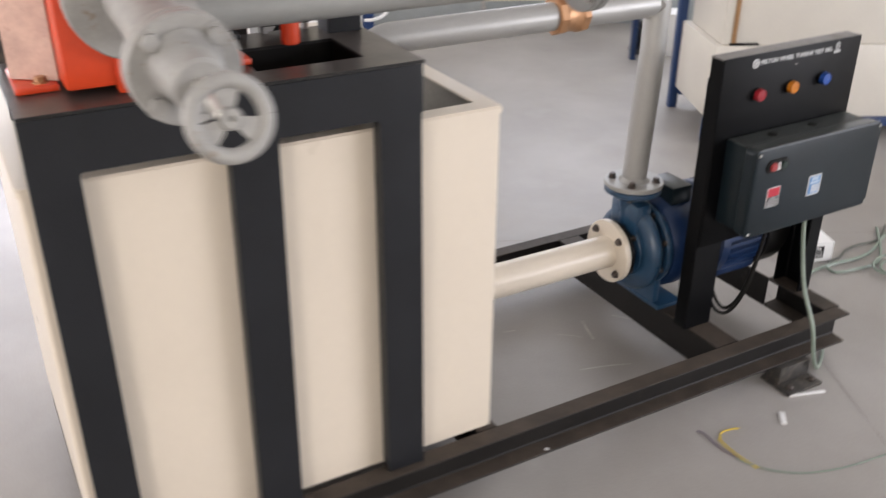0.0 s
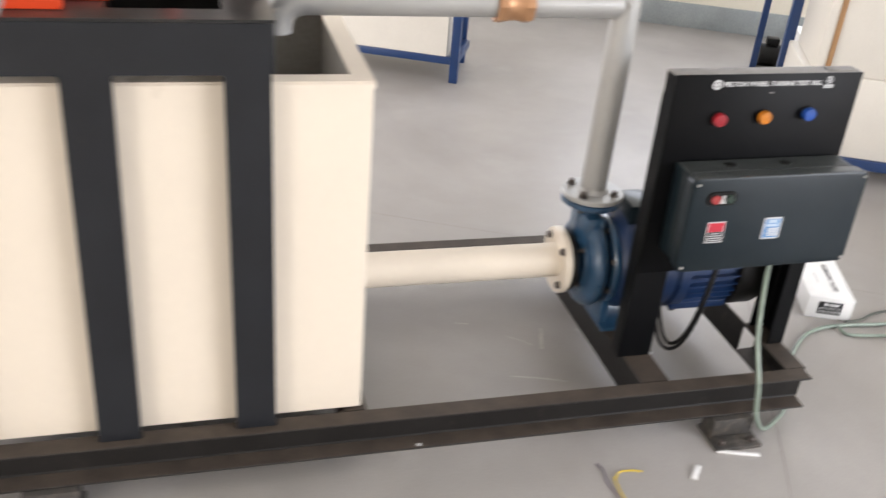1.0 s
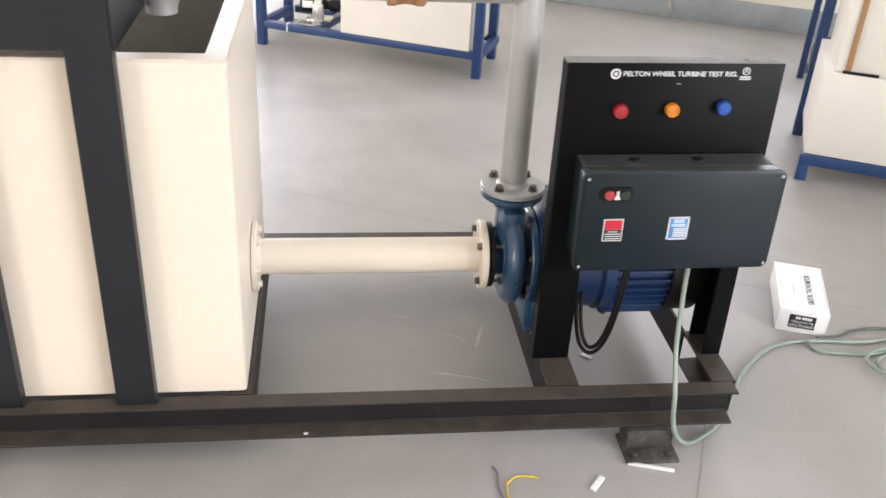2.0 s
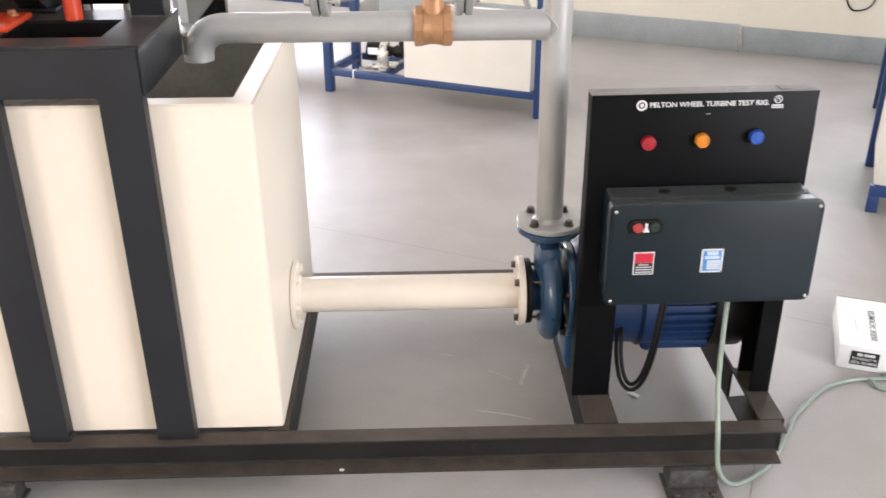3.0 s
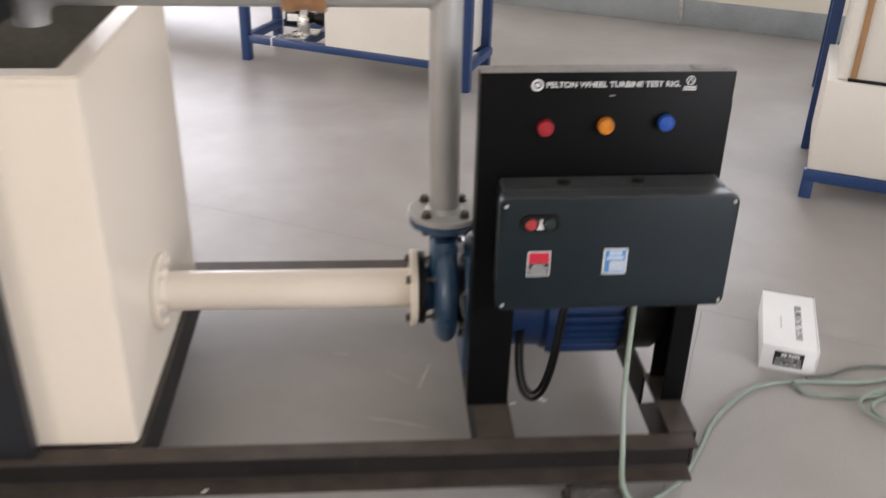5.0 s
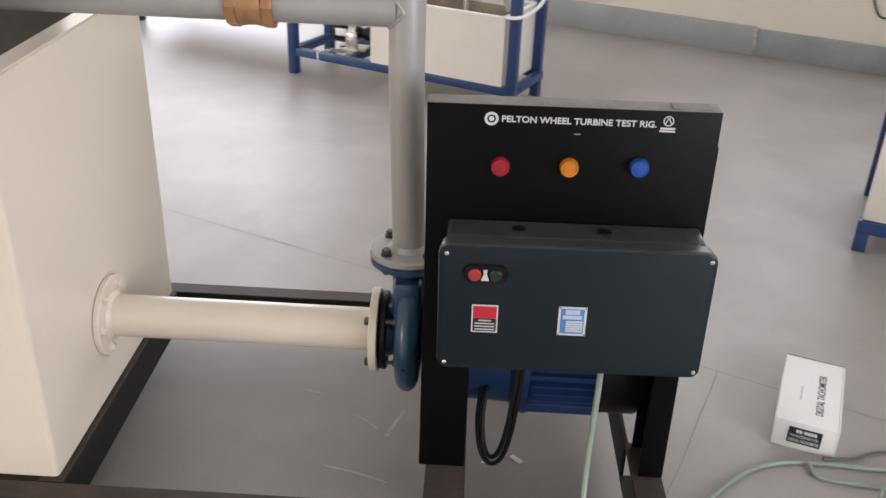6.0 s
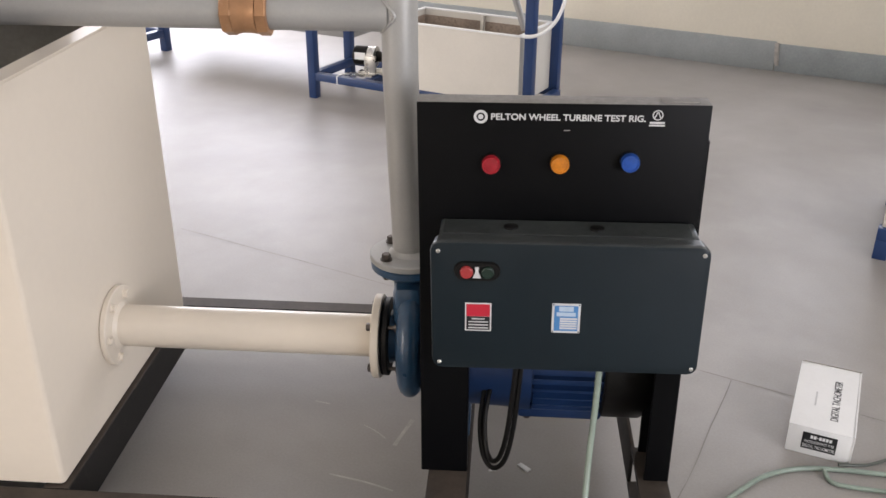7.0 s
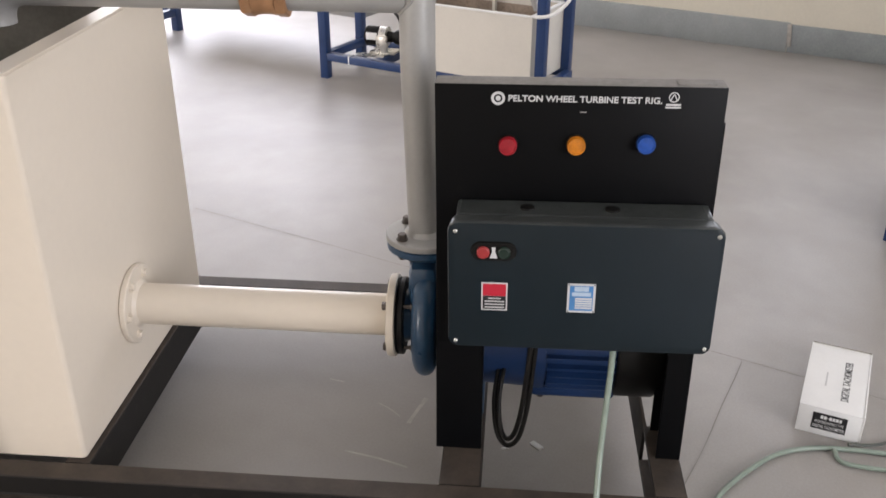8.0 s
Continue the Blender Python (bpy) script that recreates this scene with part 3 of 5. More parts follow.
# ---- suction pipe ----
AY, AZ = 1.836, 0.347
suction = thing("suction_pipe", (1.26, AY, AZ), "cream painted flanged suction pipe between tank and pump", "pipe")
part("pipe", add_cyl(bm_new(), (0.966, AY, AZ), (1.556, AY, AZ), 0.0475, 48), M_CREAM, suction)


def flange(x0, x1, r, bore):
    return add_lathe(bm_new(), [(0, bore), (0, r - 0.002), (0.002, r), (x1 - x0 - 0.002, r), (x1 - x0, r - 0.002), (x1 - x0, bore), (0, bore)],
                     (x0, AY, AZ), (x1, AY, AZ), 56)


f = part("flange", flange(0.956, 0.970, 0.092, 0.0470), M_CREAM, suction)
ring_bolts(f, (0.970, AY, AZ), (1, 0, 0), 0.072, 6, 30, 0.009, 0.009, M_CREAM)
part("weld", add_lathe(bm_new(), [(0, 0.047), (0, 0.055), (0.008, 0.0478), (0.008, 0.047), (0, 0.047)], (0.970, AY, AZ), (0.98, AY, AZ), 48), M_CREAM, suction)
f = part("flange", flange(1.551, 1.569, 0.094, 0.0470), M_CREAM, suction)
ring_bolts(f, (1.552, AY, AZ), (-1, 0, 0), 0.074, 4, 45, 0.009, 0.012, M_DARKBOLT, shank=0.05)
part("gasket", flange(1.5705, 1.5745, 0.088, 0.047), M_RUBBER, suction, "black rubber gasket")

# ---- pump ----
PX, PR = 1.630, 0.098
pump = thing("pump", (PX, AY, TOP), "blue enamelled cast iron centrifugal pump bolted to the rig frame", "pump")
bm = add_lathe(bm_new(), [(0.0125, 0.03), (0.0125, 0.060), (0.03, 0.054), (0.044, 0.066), (0.05, 0.066), (0.05, 0.03)],
               (1.575, AY, AZ), (1.7, AY, AZ), 48)
part("suction_nozzle", bm, M_PUMP, pump)
bm = add_lathe(bm_new(), [(0, 0.03), (0, 0.086), (0.002, 0.088), (0.010, 0.088), (0.012, 0.086), (0.012, 0.03), (0, 0.03)], (1.575, AY, AZ), (1.7, AY, AZ), 48)
part("suction_flange", bm, M_RUBBER, pump, "black painted flange")
# spiral casing: a tube whose section grows round the axis
bm = bm_new()
rings, N, S = [], 48, 16
for k in range(N + 1):
    a = 2 * math.pi * k / N
    rt = 0.027 + 0.016 * k / N
    R = 0.094 + 0.008 * k / N
    ca, sa = math.cos(a + 1.75), math.sin(a + 1.75)
    rings.append([bm.verts.new((PX + 0.005 + min(rt, 0.027) * math.sin(2 * math.pi * s / S), AY + (R + rt * math.cos(2 * math.pi * s / S)) * -ca,
                                AZ + (R + rt * math.cos(2 * math.pi * s / S)) * sa)) for s in range(S)])
for a, b in zip(rings, rings[1:]):
    for s in range(S):
        bm.faces.new([a[s], a[(s + 1) % S], b[(s + 1) % S], b[s]])
bm.faces.new(rings[0][::-1]), bm.faces.new(rings[-1])
part("volute", bm, M_PUMP, pump, angle=60)
bm = add_lathe(bm_new(), [(0, 0), (0, 0.085), (0.012, 0.096), (0.02, 0.098), (0.024, 0.092), (0.04, 0.09), (0.045, 0.075), (0.06, 0.06), (0.06, 0)], (PX - 0.022, AY, AZ), (PX + 0.2, AY, AZ), 40)
part("casing_core", bm, M_PUMP, pump)
NZ = 0.541
bm = add_lathe(bm_new(), [(0, 0.0), (0, 0.033), (0.07, 0.033), (0.11, 0.035), (0.124, 0.041), (0.130, 0.054), (0.134, 0.068), (0.140, 0.076), (0.144, 0.082), (0.155, 0.082), (0.158, 0.079), (0.158, 0)],
               (PX, AY + 0.004, NZ - 0.158), (PX, AY + 0.004, NZ), 40)
part("delivery_nozzle", bm, M_PUMP, pump)
# web below the delivery nozzle
bm = add_box(bm_new(), PX - 0.031, PX + 0.031, AY - 0.062, AY + 0.064, AZ + 0.05, NZ - 0.04, 0.02)
part("neck", bm, M_PUMP, pump)
bm = add_lathe(bm_new(), [(0, 0.0), (0, 0.124), (0.004, 0.127), (0.016, 0.127), (0.02, 0.124), (0.02, 0)], (1.676, AY, AZ), (1.72, AY, AZ), 48)
back = part("back_plate", bm, M_PUMP, pump)
ring_bolts(back, (1.676, AY, AZ), (-1, 0, 0), 0.116, 8, 22, 0.007, 0.008, M_DARKBOLT)
bm = bm_new()
add_box(bm, 1.676, 1.700, AY - 0.085, AY + 0.085, TOP + 0.0125, AZ - 0.04, 0.006)
add_box(bm, 1.676, 1.770, AY - 0.11, AY + 0.11, TOP + 0.0005, TOP + 0.014, 0.003)
part("bracket", bm, M_PUMP, pump)

# ---- motor ----
motor = thing("motor", (1.92, AY, TOP), "blue electric motor with cooling fins and a black fan cover", "electric motor")
MR = 0.150
bm = add_lathe(bm_new(), [(0, 0), (0, 0.128), (0.02, 0.142), (0.05, 0.144), (0.06, 0.140), (0.16, 0.144), (0.17, MR + 0.002), (0.2, MR + 0.002), (0.2, 0)],
               (1.698, AY, AZ), (1.9, AY, AZ), 48)
part("bell_housing", bm, M_MOTOR, motor)
bm = add_cyl(bm_new(), (1.899, AY, AZ), (2.05, AY, AZ), 0.136, 40)
body = part("body", bm, M_MOTOR, motor)
for k in range(36):
    a = 2 * math.pi * k / 36
    m = Matrix.Translation((0, AY, AZ)) @ Matrix.Rotation(a, 4, "X")
    bm = add_box(bm_new(), 1.903, 2.046, -0.0022, 0.0022, 0.134, 0.151)
    bm.transform(m)
    part("fin", bm, M_MOTOR, body)
bm = add_box(bm_new(), 1.872, 2.052, AY - 0.112, AY + 0.112, AZ - 0.124, AZ - 0.092, 0.008)
foot = part("foot", bm, M_MOTOR, motor)
for y in (AY - 0.09, AY + 0.09):
    part("bolt", add_hex(bm_new(), (1.893, y, AZ - 0.1245), (1.893, y, AZ - 0.136), 0.010), M_DARKBOLT, foot)
bm = add_lathe(bm_new(), [(0, 0), (0, 0.153), (0.004, 0.156), (0.085, 0.156), (0.103, 0.145), (0.105, 0.125), (0.105, 0)], (2.048, AY, AZ), (2.2, AY, AZ), 40)
part("fan_cover", bm, M_RUBBER, motor, "black fan cover")

bm = add_box(bm_new(), 1.725, 1.80, AY - 0.06, AY + 0.05, AZ + 0.130, AZ + 0.185, 0.004)
part("terminal_box", bm, M_BOX, motor, "dark grey terminal box")

# ---- delivery pipework ----
delivery = thing("delivery_pipe", (PX, AY, NZ + 0.003), "aluminium painted delivery riser with a return branch into the tank", "pipe")
DX, DY, BZ, DR = 1.621, AY + 0.003, 1.066, 0.0346
bm = add_lathe(bm_new(), [(0, 0.03), (0, 0.082), (0.002, 0.084), (0.012, 0.084), (0.014, 0.082), (0.014, 0.030), (0, 0.03)], (PX, DY, NZ + 0.003), (PX, DY, 0.6), 48)
f = part("flange", bm, M_SILVER, delivery)
ring_bolts(f, (PX, DY, NZ + 0.017), (0, 0, 1), 0.062, 4, 0, 0.0095, 0.014, M_DARKBOLT, shank=0.034)
bm = add_lathe(bm_new(), [(0, 0.034), (0, 0.044), (0.01, 0.0365), (0.01, 0.034)], (PX, DY, NZ + 0.017), (PX, DY, 0.6), 32)
part("weld", bm, M_SILVER, delivery)
SY, SZ = 1.462, 1.243
TY = DY - 0.03          # the riser leans a little towards the aisle
bm = bm_new()
path = [Vector((PX, DY, NZ + 0.016)), Vector((DX, TY, 0.95)), Vector((DX, TY, 1.10))]
path += bend((DX, TY, SZ + 0.075), 0.06, (0, 0, 1), (0, -1, 0))
path += [Vector((DX, TY - 0.2, SZ + 0.075))]
add_tube(bm, path, DR, 36)
part("riser", bm, M_SILVER, delivery)
bm = bm_new()
path = [Vector((DX - 0.02, TY, BZ)), Vector((1.37, TY, BZ))]
add_tube(bm, path, 0.0345, 36)
part("branch", bm, M_SILVER, delivery)
saddle = [(0.0348 * math.cos(a), 0.0348 * math.sin(a)) for a in [2 * math.pi * k / 40 for k in range(41)]]
bm = add_tube(bm_new(), [(DX - math.sqrt(max(0.0, 0.0352 ** 2 - y * y)) + 0.0005, TY + y, BZ + z) for y, z in saddle], 0.0032, 10, False)
part("weld", bm, M_SILVER, delivery)
bm = bm_new()
path = [Vector((1.297, TY, BZ)), Vector((0.9, TY, BZ))] + bend((0.789, TY, BZ), 0.062, (-1, 0, 0), (0, 0, -1)) + [Vector((0.789, TY, 0.994))]
add_tube(bm, path, 0.0345, 36, closed_ends=False)
outlet = part("outlet_pipe", bm, M_SILVER, delivery)
bm = add_lathe(bm_new(), [(0, 0.0345), (0, 0.031), (0.06, 0.031)], (0.789, TY, 0.994), (0.789, TY, 1.1), 36)
part("bore", bm, M_INNER, outlet)

# ---- bronze gate valve on the branch ----
valve = thing("gate_valve", (1.333, TY, BZ - 0.05), "small bronze gate valve on the return branch", "valve")
bm = bm_new()
for x0, x1 in ((1.289, 1.312), (1.354, 1.377)):
    add_lathe(bm, [(0, 0), (0, 0.044), (0.003, 0.047), (x1 - x0 - 0.003, 0.047), (x1 - x0, 0.044), (x1 - x0, 0)], (x0, TY, BZ), (x1, TY, BZ), 8)
part("hexagon_end", bm, M_BRONZE, valve)
bm = bm_new()
add_lathe(bm, [(0, 0.044), (0.012, 0.0415), (0.022, 0.041), (0.033, 0.0415), (0.044, 0.044)], (1.311, TY, BZ), (1.4, TY, BZ), 28)
add_lathe(bm, [(0, 0), (0, 0.028), (0.07, 0.026), (0.08, 0.026)], (1.333, TY, BZ), (1.333, TY, BZ + 0.2), 24)
part("body", bm, M_BRONZE, valve)
bm = add_lathe(bm_new(), [(0, 0), (0, 0.036), (0.012, 0.036), (0.013, 0.03), (0.024, 0.03), (0.03, 0.016), (0.07, 0.014), (0.07, 0)], (1.333, TY, BZ + 0.08), (1.333, TY, BZ + 0.3), 6)
part("bonnet", bm, M_BRONZE, valve)
bm = add_cyl(bm_new(), (1.333, TY, BZ + 0.15), (1.333, TY, BZ + 0.205), 0.006, 12)
part("stem", bm, M_BRONZE, valve)
bm = bm_new()
add_tube(bm, [(1.333 + 0.035 * math.cos(a), TY + 0.035 * math.sin(a), BZ + 0.2) for a in [2 * math.pi * k / 24 for k in range(25)]], 0.005, 8, False)
add_box(bm, 1.299, 1.367, TY - 0.005, TY + 0.005, BZ + 0.197, BZ + 0.203)
part("handwheel", bm, M_PUMP, valve)

# ---- supply pipe to the nozzle ----
supply = thing("supply_pipe", (0.95, SY, SZ - 0.03), "flanged supply pipe in shade-darkened aluminium paint leading to the turbine nozzle", "pipe")
bm = bm_new()
path = [Vector((0.335, SY, SZ)), Vector((1.098, SY, SZ))]
add_tube(bm, path, 0.0305, 36)
part("pipe", bm, M_SHADEPIPE, supply)
bm = add_tube(bm_new(), [(1.402, SY, SZ), (1.50, SY, SZ)] + bend((DX - 0.03, SY, SZ), 0.06, (1, 0, 0), (0, 0.35, 0.2)) + [Vector((DX, TY - 0.199, SZ + 0.075))], 0.0305, 30)
part("pipe", bm, M_SHADEPIPE, supply)
bm = add_lathe(bm_new(), [(0, 0), (0, 0.05), (0.04, 0.046), (0.09, 0.032), (0.14, 0.032), (0.2, 0.046), (0.237, 0.05), (0.237, 0)], (1.132, SY, SZ), (1.5, SY, SZ), 36)
part("meter_body", bm, M_SHADEPIPE, supply)
for x in (1.099, 1.1165, 1.3695, 1.387):
    bm = add_lathe(bm_new(), [(0, 0.0), (0, 0.073), (0.002, 0.075), (0.012, 0.075), (0.014, 0.073), (0.014, 0)], (x, SY, SZ), (x + 0.1, SY, SZ), 44)
    f = part("flange", bm, M_SHADEPIPE, supply)
    if x in (1.099, 1.387):
        s = -1 if x == 1.099 else 1
        ring_bolts(f, (x if s < 0 else x + 0.014, SY, SZ), (s, 0, 0), 0.056, 4, 45, 0.009, 0.012, M_STEEL, shank=0.045)
for x in (1.1133, 1.3837):
    bm = add_lathe(bm_new(), [(0, 0.03), (0, 0.07), (0.003, 0.07), (0.003, 0.03)], (x, SY, SZ), (x + 1, SY, SZ), 40)
    part("gasket", bm, M_RUBBER, supply)

# ---- turbine casing ----
CZ = PT + 0.0065
NX, NZC = 0.263, 1.222
casing = thing("turbine_casing", (0.27, 1.65, CZ), "orange-red painted turbine casing with a hazed viewing window", "turbine")
bm = bm_new()
add_box(bm, 0.135, 0.382, 1.522, 1.74, CZ + 0.012, 1.55, 0.006)
part("housing", bm, M_ORANGE, casing)
bm = bm_new()
add_box(bm, 0.215, 0.388, 1.513, 1.545, CZ, CZ + 0.10, 0.004)
part("front_stay", bm, M_ORANGE, casing)
for x0, x1 in ((0.386, 0.462), (0.062, 0.131)):
    bm = add_box(bm_new(), x0, x1, 1.578, 1.722, CZ, CZ + 0.012, 0.003)
    foot = part("foot", bm, M_ORANGE, casing)
    for y in (1.60, 1.69):
        b = bm_new()
        add_cyl(b, ((x0 + x1) / 2 + 0.008, y, CZ + 0.012), ((x0 + x1) / 2 + 0.008, y, CZ + 0.0145), 0.013, 16)
        add_hex(b, ((x0 + x1) / 2 + 0.008, y, CZ + 0.0145), ((x0 + x1) / 2 + 0.008, y, CZ + 0.023), 0.009)
        part("bolt", b, M_BRONZE, foot)
bm = bm_new()
b8 = [(0.062, 1.64, CZ + 0.014), (0.132, 1.59, CZ + 0.014), (0.132, 1.59, 1.50), (0.062, 1.64, 1.50)]
vs = [bm.verts.new(p) for p in b8] + [bm.verts.new((x + 0.006, y + 0.008, z)) for x, y, z in b8]
for q in ((0, 1, 2, 3), (7, 6, 5, 4), (0, 4, 5, 1), (1, 5, 6, 2), (2, 6, 7, 3), (3, 7, 4, 0)):
    bm.faces.new([vs[k] for k in q])
part("viewing_window", bm, M_ACRYLIC, casing, "hazed acrylic viewing window")

# ---- nozzle with handwheel ----
nozzle = thing("nozzle", (NX, 1.30, 1.12), "grey painted cast iron nozzle body with flanges and a worn handwheel", "nozzle")


def yflange(y0, y1, r, x=NX, z=NZC):
    return add_lathe(bm_new(), [(0, 0), (0, r - 0.003), (0.003, r), (abs(y1 - y0) - 0.003, r), (abs(y1 - y0), r - 0.003), (abs(y1 - y0), 0)],
                     (x, y0, z), (x, y1, z), 44)


part("casing_flange", yflange(1.511, 1.487, 0.106, 0.252, 1.280), M_CAST, nozzle)
bm = add_lathe(bm_new(), [(0, 0), (0, 0.05), (0.08, 0.047), (0.18, 0.05), (0.232, 0.055), (0.232, 0)], (0.252, 1.490, 1.280), (NX, 1.262, NZC + 0.002), 36)
add_tube(bm, [(NX + 0.03, SY - 0.02, SZ), (NX + 0.064, SY - 0.004, SZ)], 0.036, 24)
part("body", bm, M_CAST, nozzle)
ff = part("front_flange", yflange(1.272, 1.254, 0.081), M_CAST, nozzle)
fc = part("cover_flange", yflange(1.252, 1.232, 0.081), M_CAST, nozzle)
ring_bolts(fc, (NX, 1.232, NZC), (0, -1, 0), 0.063, 4, 45, 0.014, 0.013, M_CAST)
bm = add_lathe(bm_new(), [(0, 0), (0, 0.055), (0.006, 0.05), (0.02, 0.044), (0.05, 0.042), (0.075, 0.04), (0.08, 0.035), (0.08, 0)], (NX, 1.233, NZC + 0.004), (NX, 1.0, NZC - 0.016), 32)
part("bonnet", bm, M_CAST, nozzle)
bm = add_cyl(bm_new(), (NX, 1.156, NZC + 0.0), (NX, 1.05, NZC - 0.014), 0.013, 16, 0.002)
part("spindle", bm, M_STEEL, nozzle)
# handwheel: rim, three webs and a boss
WC, WN = Vector((NX + 0.004, 1.052, 1.207)), Vector((0.0, -0.97, 0.24)).normalized()
W = axis_matrix(WC, WC + WN)
bm = bm_new()
add_tube(bm, [W @ Vector((0.0475 * math.cos(a), 0.0475 * math.sin(a), 0)) for a in [2 * math.pi * k / 40 for k in range(41)]], 0.011, 14, False)
rim = part("handwheel", bm, M_CAST, nozzle, "worn grey handwheel with rust in its corners")
bm = bm_new()
for k in range(3):
    a0 = radians(90 + 120 * k)
    vs = []
    for d, wd in ((0.008, 0.50), (0.022, 0.50), (0.046, 0.42)):
        for s in (-1, 1):
            for h in (-0.004, 0.004):
                vs.append(bm.verts.new(W @ Vector((d * math.cos(a0 + s * wd), d * math.sin(a0 + s * wd), h))))
    for i in (0, 4):
        for q in ((0, 2, 6, 4), (1, 5, 7, 3), (0, 4, 5, 1), (2, 3, 7, 6)):
            bm.faces.new([vs[i + j] for j in q])
    bm.faces.new([vs[0], vs[1], vs[3], vs[2]]), bm.faces.new([vs[8], vs[10], vs[11], vs[9]])
part("web", bm, M_CAST, rim)
bm = add_lathe(bm_new(), [(0, 0), (0, 0.016), (0.014, 0.015), (0.017, 0.012), (0.017, 0.0045), (0.012, 0.004), (0.012, 0)], W @ Vector((0, 0, -0.006)), W @ Vector((0, 0, 0.1)), 20)
part("boss", bm, M_CAST, rim)

# ---- brake arm over the slot ----
part("brake_arm", add_box(bm_new(), 0.380, 0.60, 1.645, 1.690, 1.30, 1.34, 0.004), M_ORANGE, casing)
part("stub", add_cyl(bm_new(), (0.570, 1.668, 1.121), (0.570, 1.668, 1.302), 0.0185, 28, 0.002), M_ORANGE, casing, "orange-red round stub")

# ---- notch plate standing at the back of the tank ----
notch = thing("notch_plate", (0.72, 2.215, TZ1), "grey sheet plate with a dark notch standing on the tank", "metal plate")
# White strip paints the light caught along the plate's left edge.
part("lit_edge_strip", add_box(bm_new(), 0.655, 0.676, 2.206, 2.224, TZ1 + 0.0005, 1.30, 0.001), M_CARTON, notch, "white strip painting the lit edge of the plate")
part("plate", add_box(bm_new(), 0.6765, 0.786, 2.212, 2.216, TZ1 + 0.0005, 1.30), M_SILVER, notch)
bm = bm_new()
tri = [(0.700, 0.990), (0.780, 0.990), (0.780, 1.085)]
vs = [bm.verts.new((x, y, z)) for y in (2.208, 2.2115) for x, z in tri]
bm.faces.new(vs[:3]), bm.faces.new(vs[3:][::-1])
for k in range(3):
    bm.faces.new([vs[k], vs[(k + 1) % 3], vs[3 + (k + 1) % 3], vs[3 + k]])
part("notch", bm, M_RUBBER, notch, "black notch")

drum = thing("brake_belt", (0.40, 1.77, CZ), "black brake belt and dark pulley behind the turbine casing", "brake pulley")
bm = add_lathe(bm_new(), [(0, 0), (0, 0.09), (0.004, 0.094), (0.05, 0.094), (0.054, 0.09), (0.054, 0)], (0.425, 1.79, CZ + 0.10), (0.6, 1.79, CZ + 0.10), 40)
part("pulley", bm, M_RUBBER, drum)
bm = add_cyl(bm_new(), (0.39, 1.79, CZ + 0.10), (0.66, 1.79, CZ + 0.10), 0.014, 16)
part("shaft", bm, M_STEEL, drum)
part("guard", add_box(bm_new(), 0.06, 0.545, 1.862, 1.870, TZ1 + 0.001, 1.32, 0.002), M_PADSTEEL, drum, "grimy dark guard plate")
links = bm_new()
for k in range(11):
    add_box(links, -0.010, 0.010, -0.004, 0.004, -0.006, 0.006, 0.002, Matrix.Translation((0.33 + 0.019 * k, 1.846, 1.17 + 0.008 * k + 0.006 * (k % 2))) @ Matrix.Rotation(radians(-22), 4, "Y"))
part("chain", links, M_DARKBOLT, drum, "dark loading chain")
bm = bm_new()
add_box(bm, 0.405, 0.50, 1.76, 1.82, CZ, CZ + 0.01, 0.002)
part("support", bm, M_FRAME, drum)

# ---- control panel ----
PY = 1.600
panel = thing("control_panel", (1.92, 1.63, 0.43), "black steel control panel with white lettering and three indicator lamps", "control panel")
bm = bm_new()
add_box(bm, 1.674, 2.172, PY, PY + 0.003, 0.435, 0.962, 0.0008)
add_box(bm, 1.674, 1.6765, PY + 0.0035, PY + 0.046, 0.435, 0.958)
add_box(bm, 2.1695, 2.172, PY + 0.0035, PY + 0.046, 0.435, 0.958)
part("board", bm, M_PANEL, panel)
part("top_edge", add_box(bm_new(), 1.674, 2.172, PY + 0.0032, PY + 0.05, 0.9585, 0.9618, 0.0008), M_EDGE, panel, "pale grey top edge")
bm = add_box(bm_new(), 2.09, 2.155, PY + 0.012, PY + 0.04, 0.9625, 0.9645, 0.0006)
part("tape", bm, M_EDGE, panel, "strip of clear tape")


def on_panel(x, z, y=PY - 0.0006):
    return Matrix.Translation((x, y, z)) @ Matrix.Rotation(radians(90), 4, "X")


lettering("lettering", "PELTON WHEEL TURBINE TEST RIG.", 0.0155, 0.0004, on_panel(1.9325, 0.9375), M_PRINT, panel, width=0.262, bold=0.022)


def ring_print(name, x, z, r0, r1, y, mat, parent, seg=32):
    b = add_lathe(bm_new(), [(0, r0), (0, r1), (0.0006, r1), (0.0006, r0), (0, r0)], (x, y, z), (x, y - 1, z), seg)
    return part(name, b, mat, parent)


ring_print("emblem", 1.784, 0.9375, 0.0075, 0.0120, PY - 0.0001, M_PRINT, panel)
bm = add_cyl(bm_new(), (1.784, PY - 0.0001, 0.9375), (1.784, PY - 0.0007, 0.9375), 0.0045, 20)
part("emblem", bm, M_PRINT, panel)
ring_print("emblem", 2.083, 0.9445, 0.0072, 0.0090, PY - 0.0001, M_PRINT, panel)
bm = bm_new()
for sx in (-1, 1):
    m = Matrix.Translation((2.083 + sx * 0.0028, PY - 0.0004, 0.9445)) @ Matrix.Rotation(radians(-24 * sx), 4, "Y")
    add_box(bm, -0.0009, 0.0009, -0.0003, 0.0003, -0.006, 0.006, m=m)
add_box(bm, 2.0705, 2.0955, PY - 0.0007, PY - 0.0001, 0.9295, 0.9330)
add_box(bm, 2.0695, 2.0960, PY - 0.0007, PY - 0.0001, 0.9250, 0.9280)
part("emblem", bm, M_PRINT, panel)
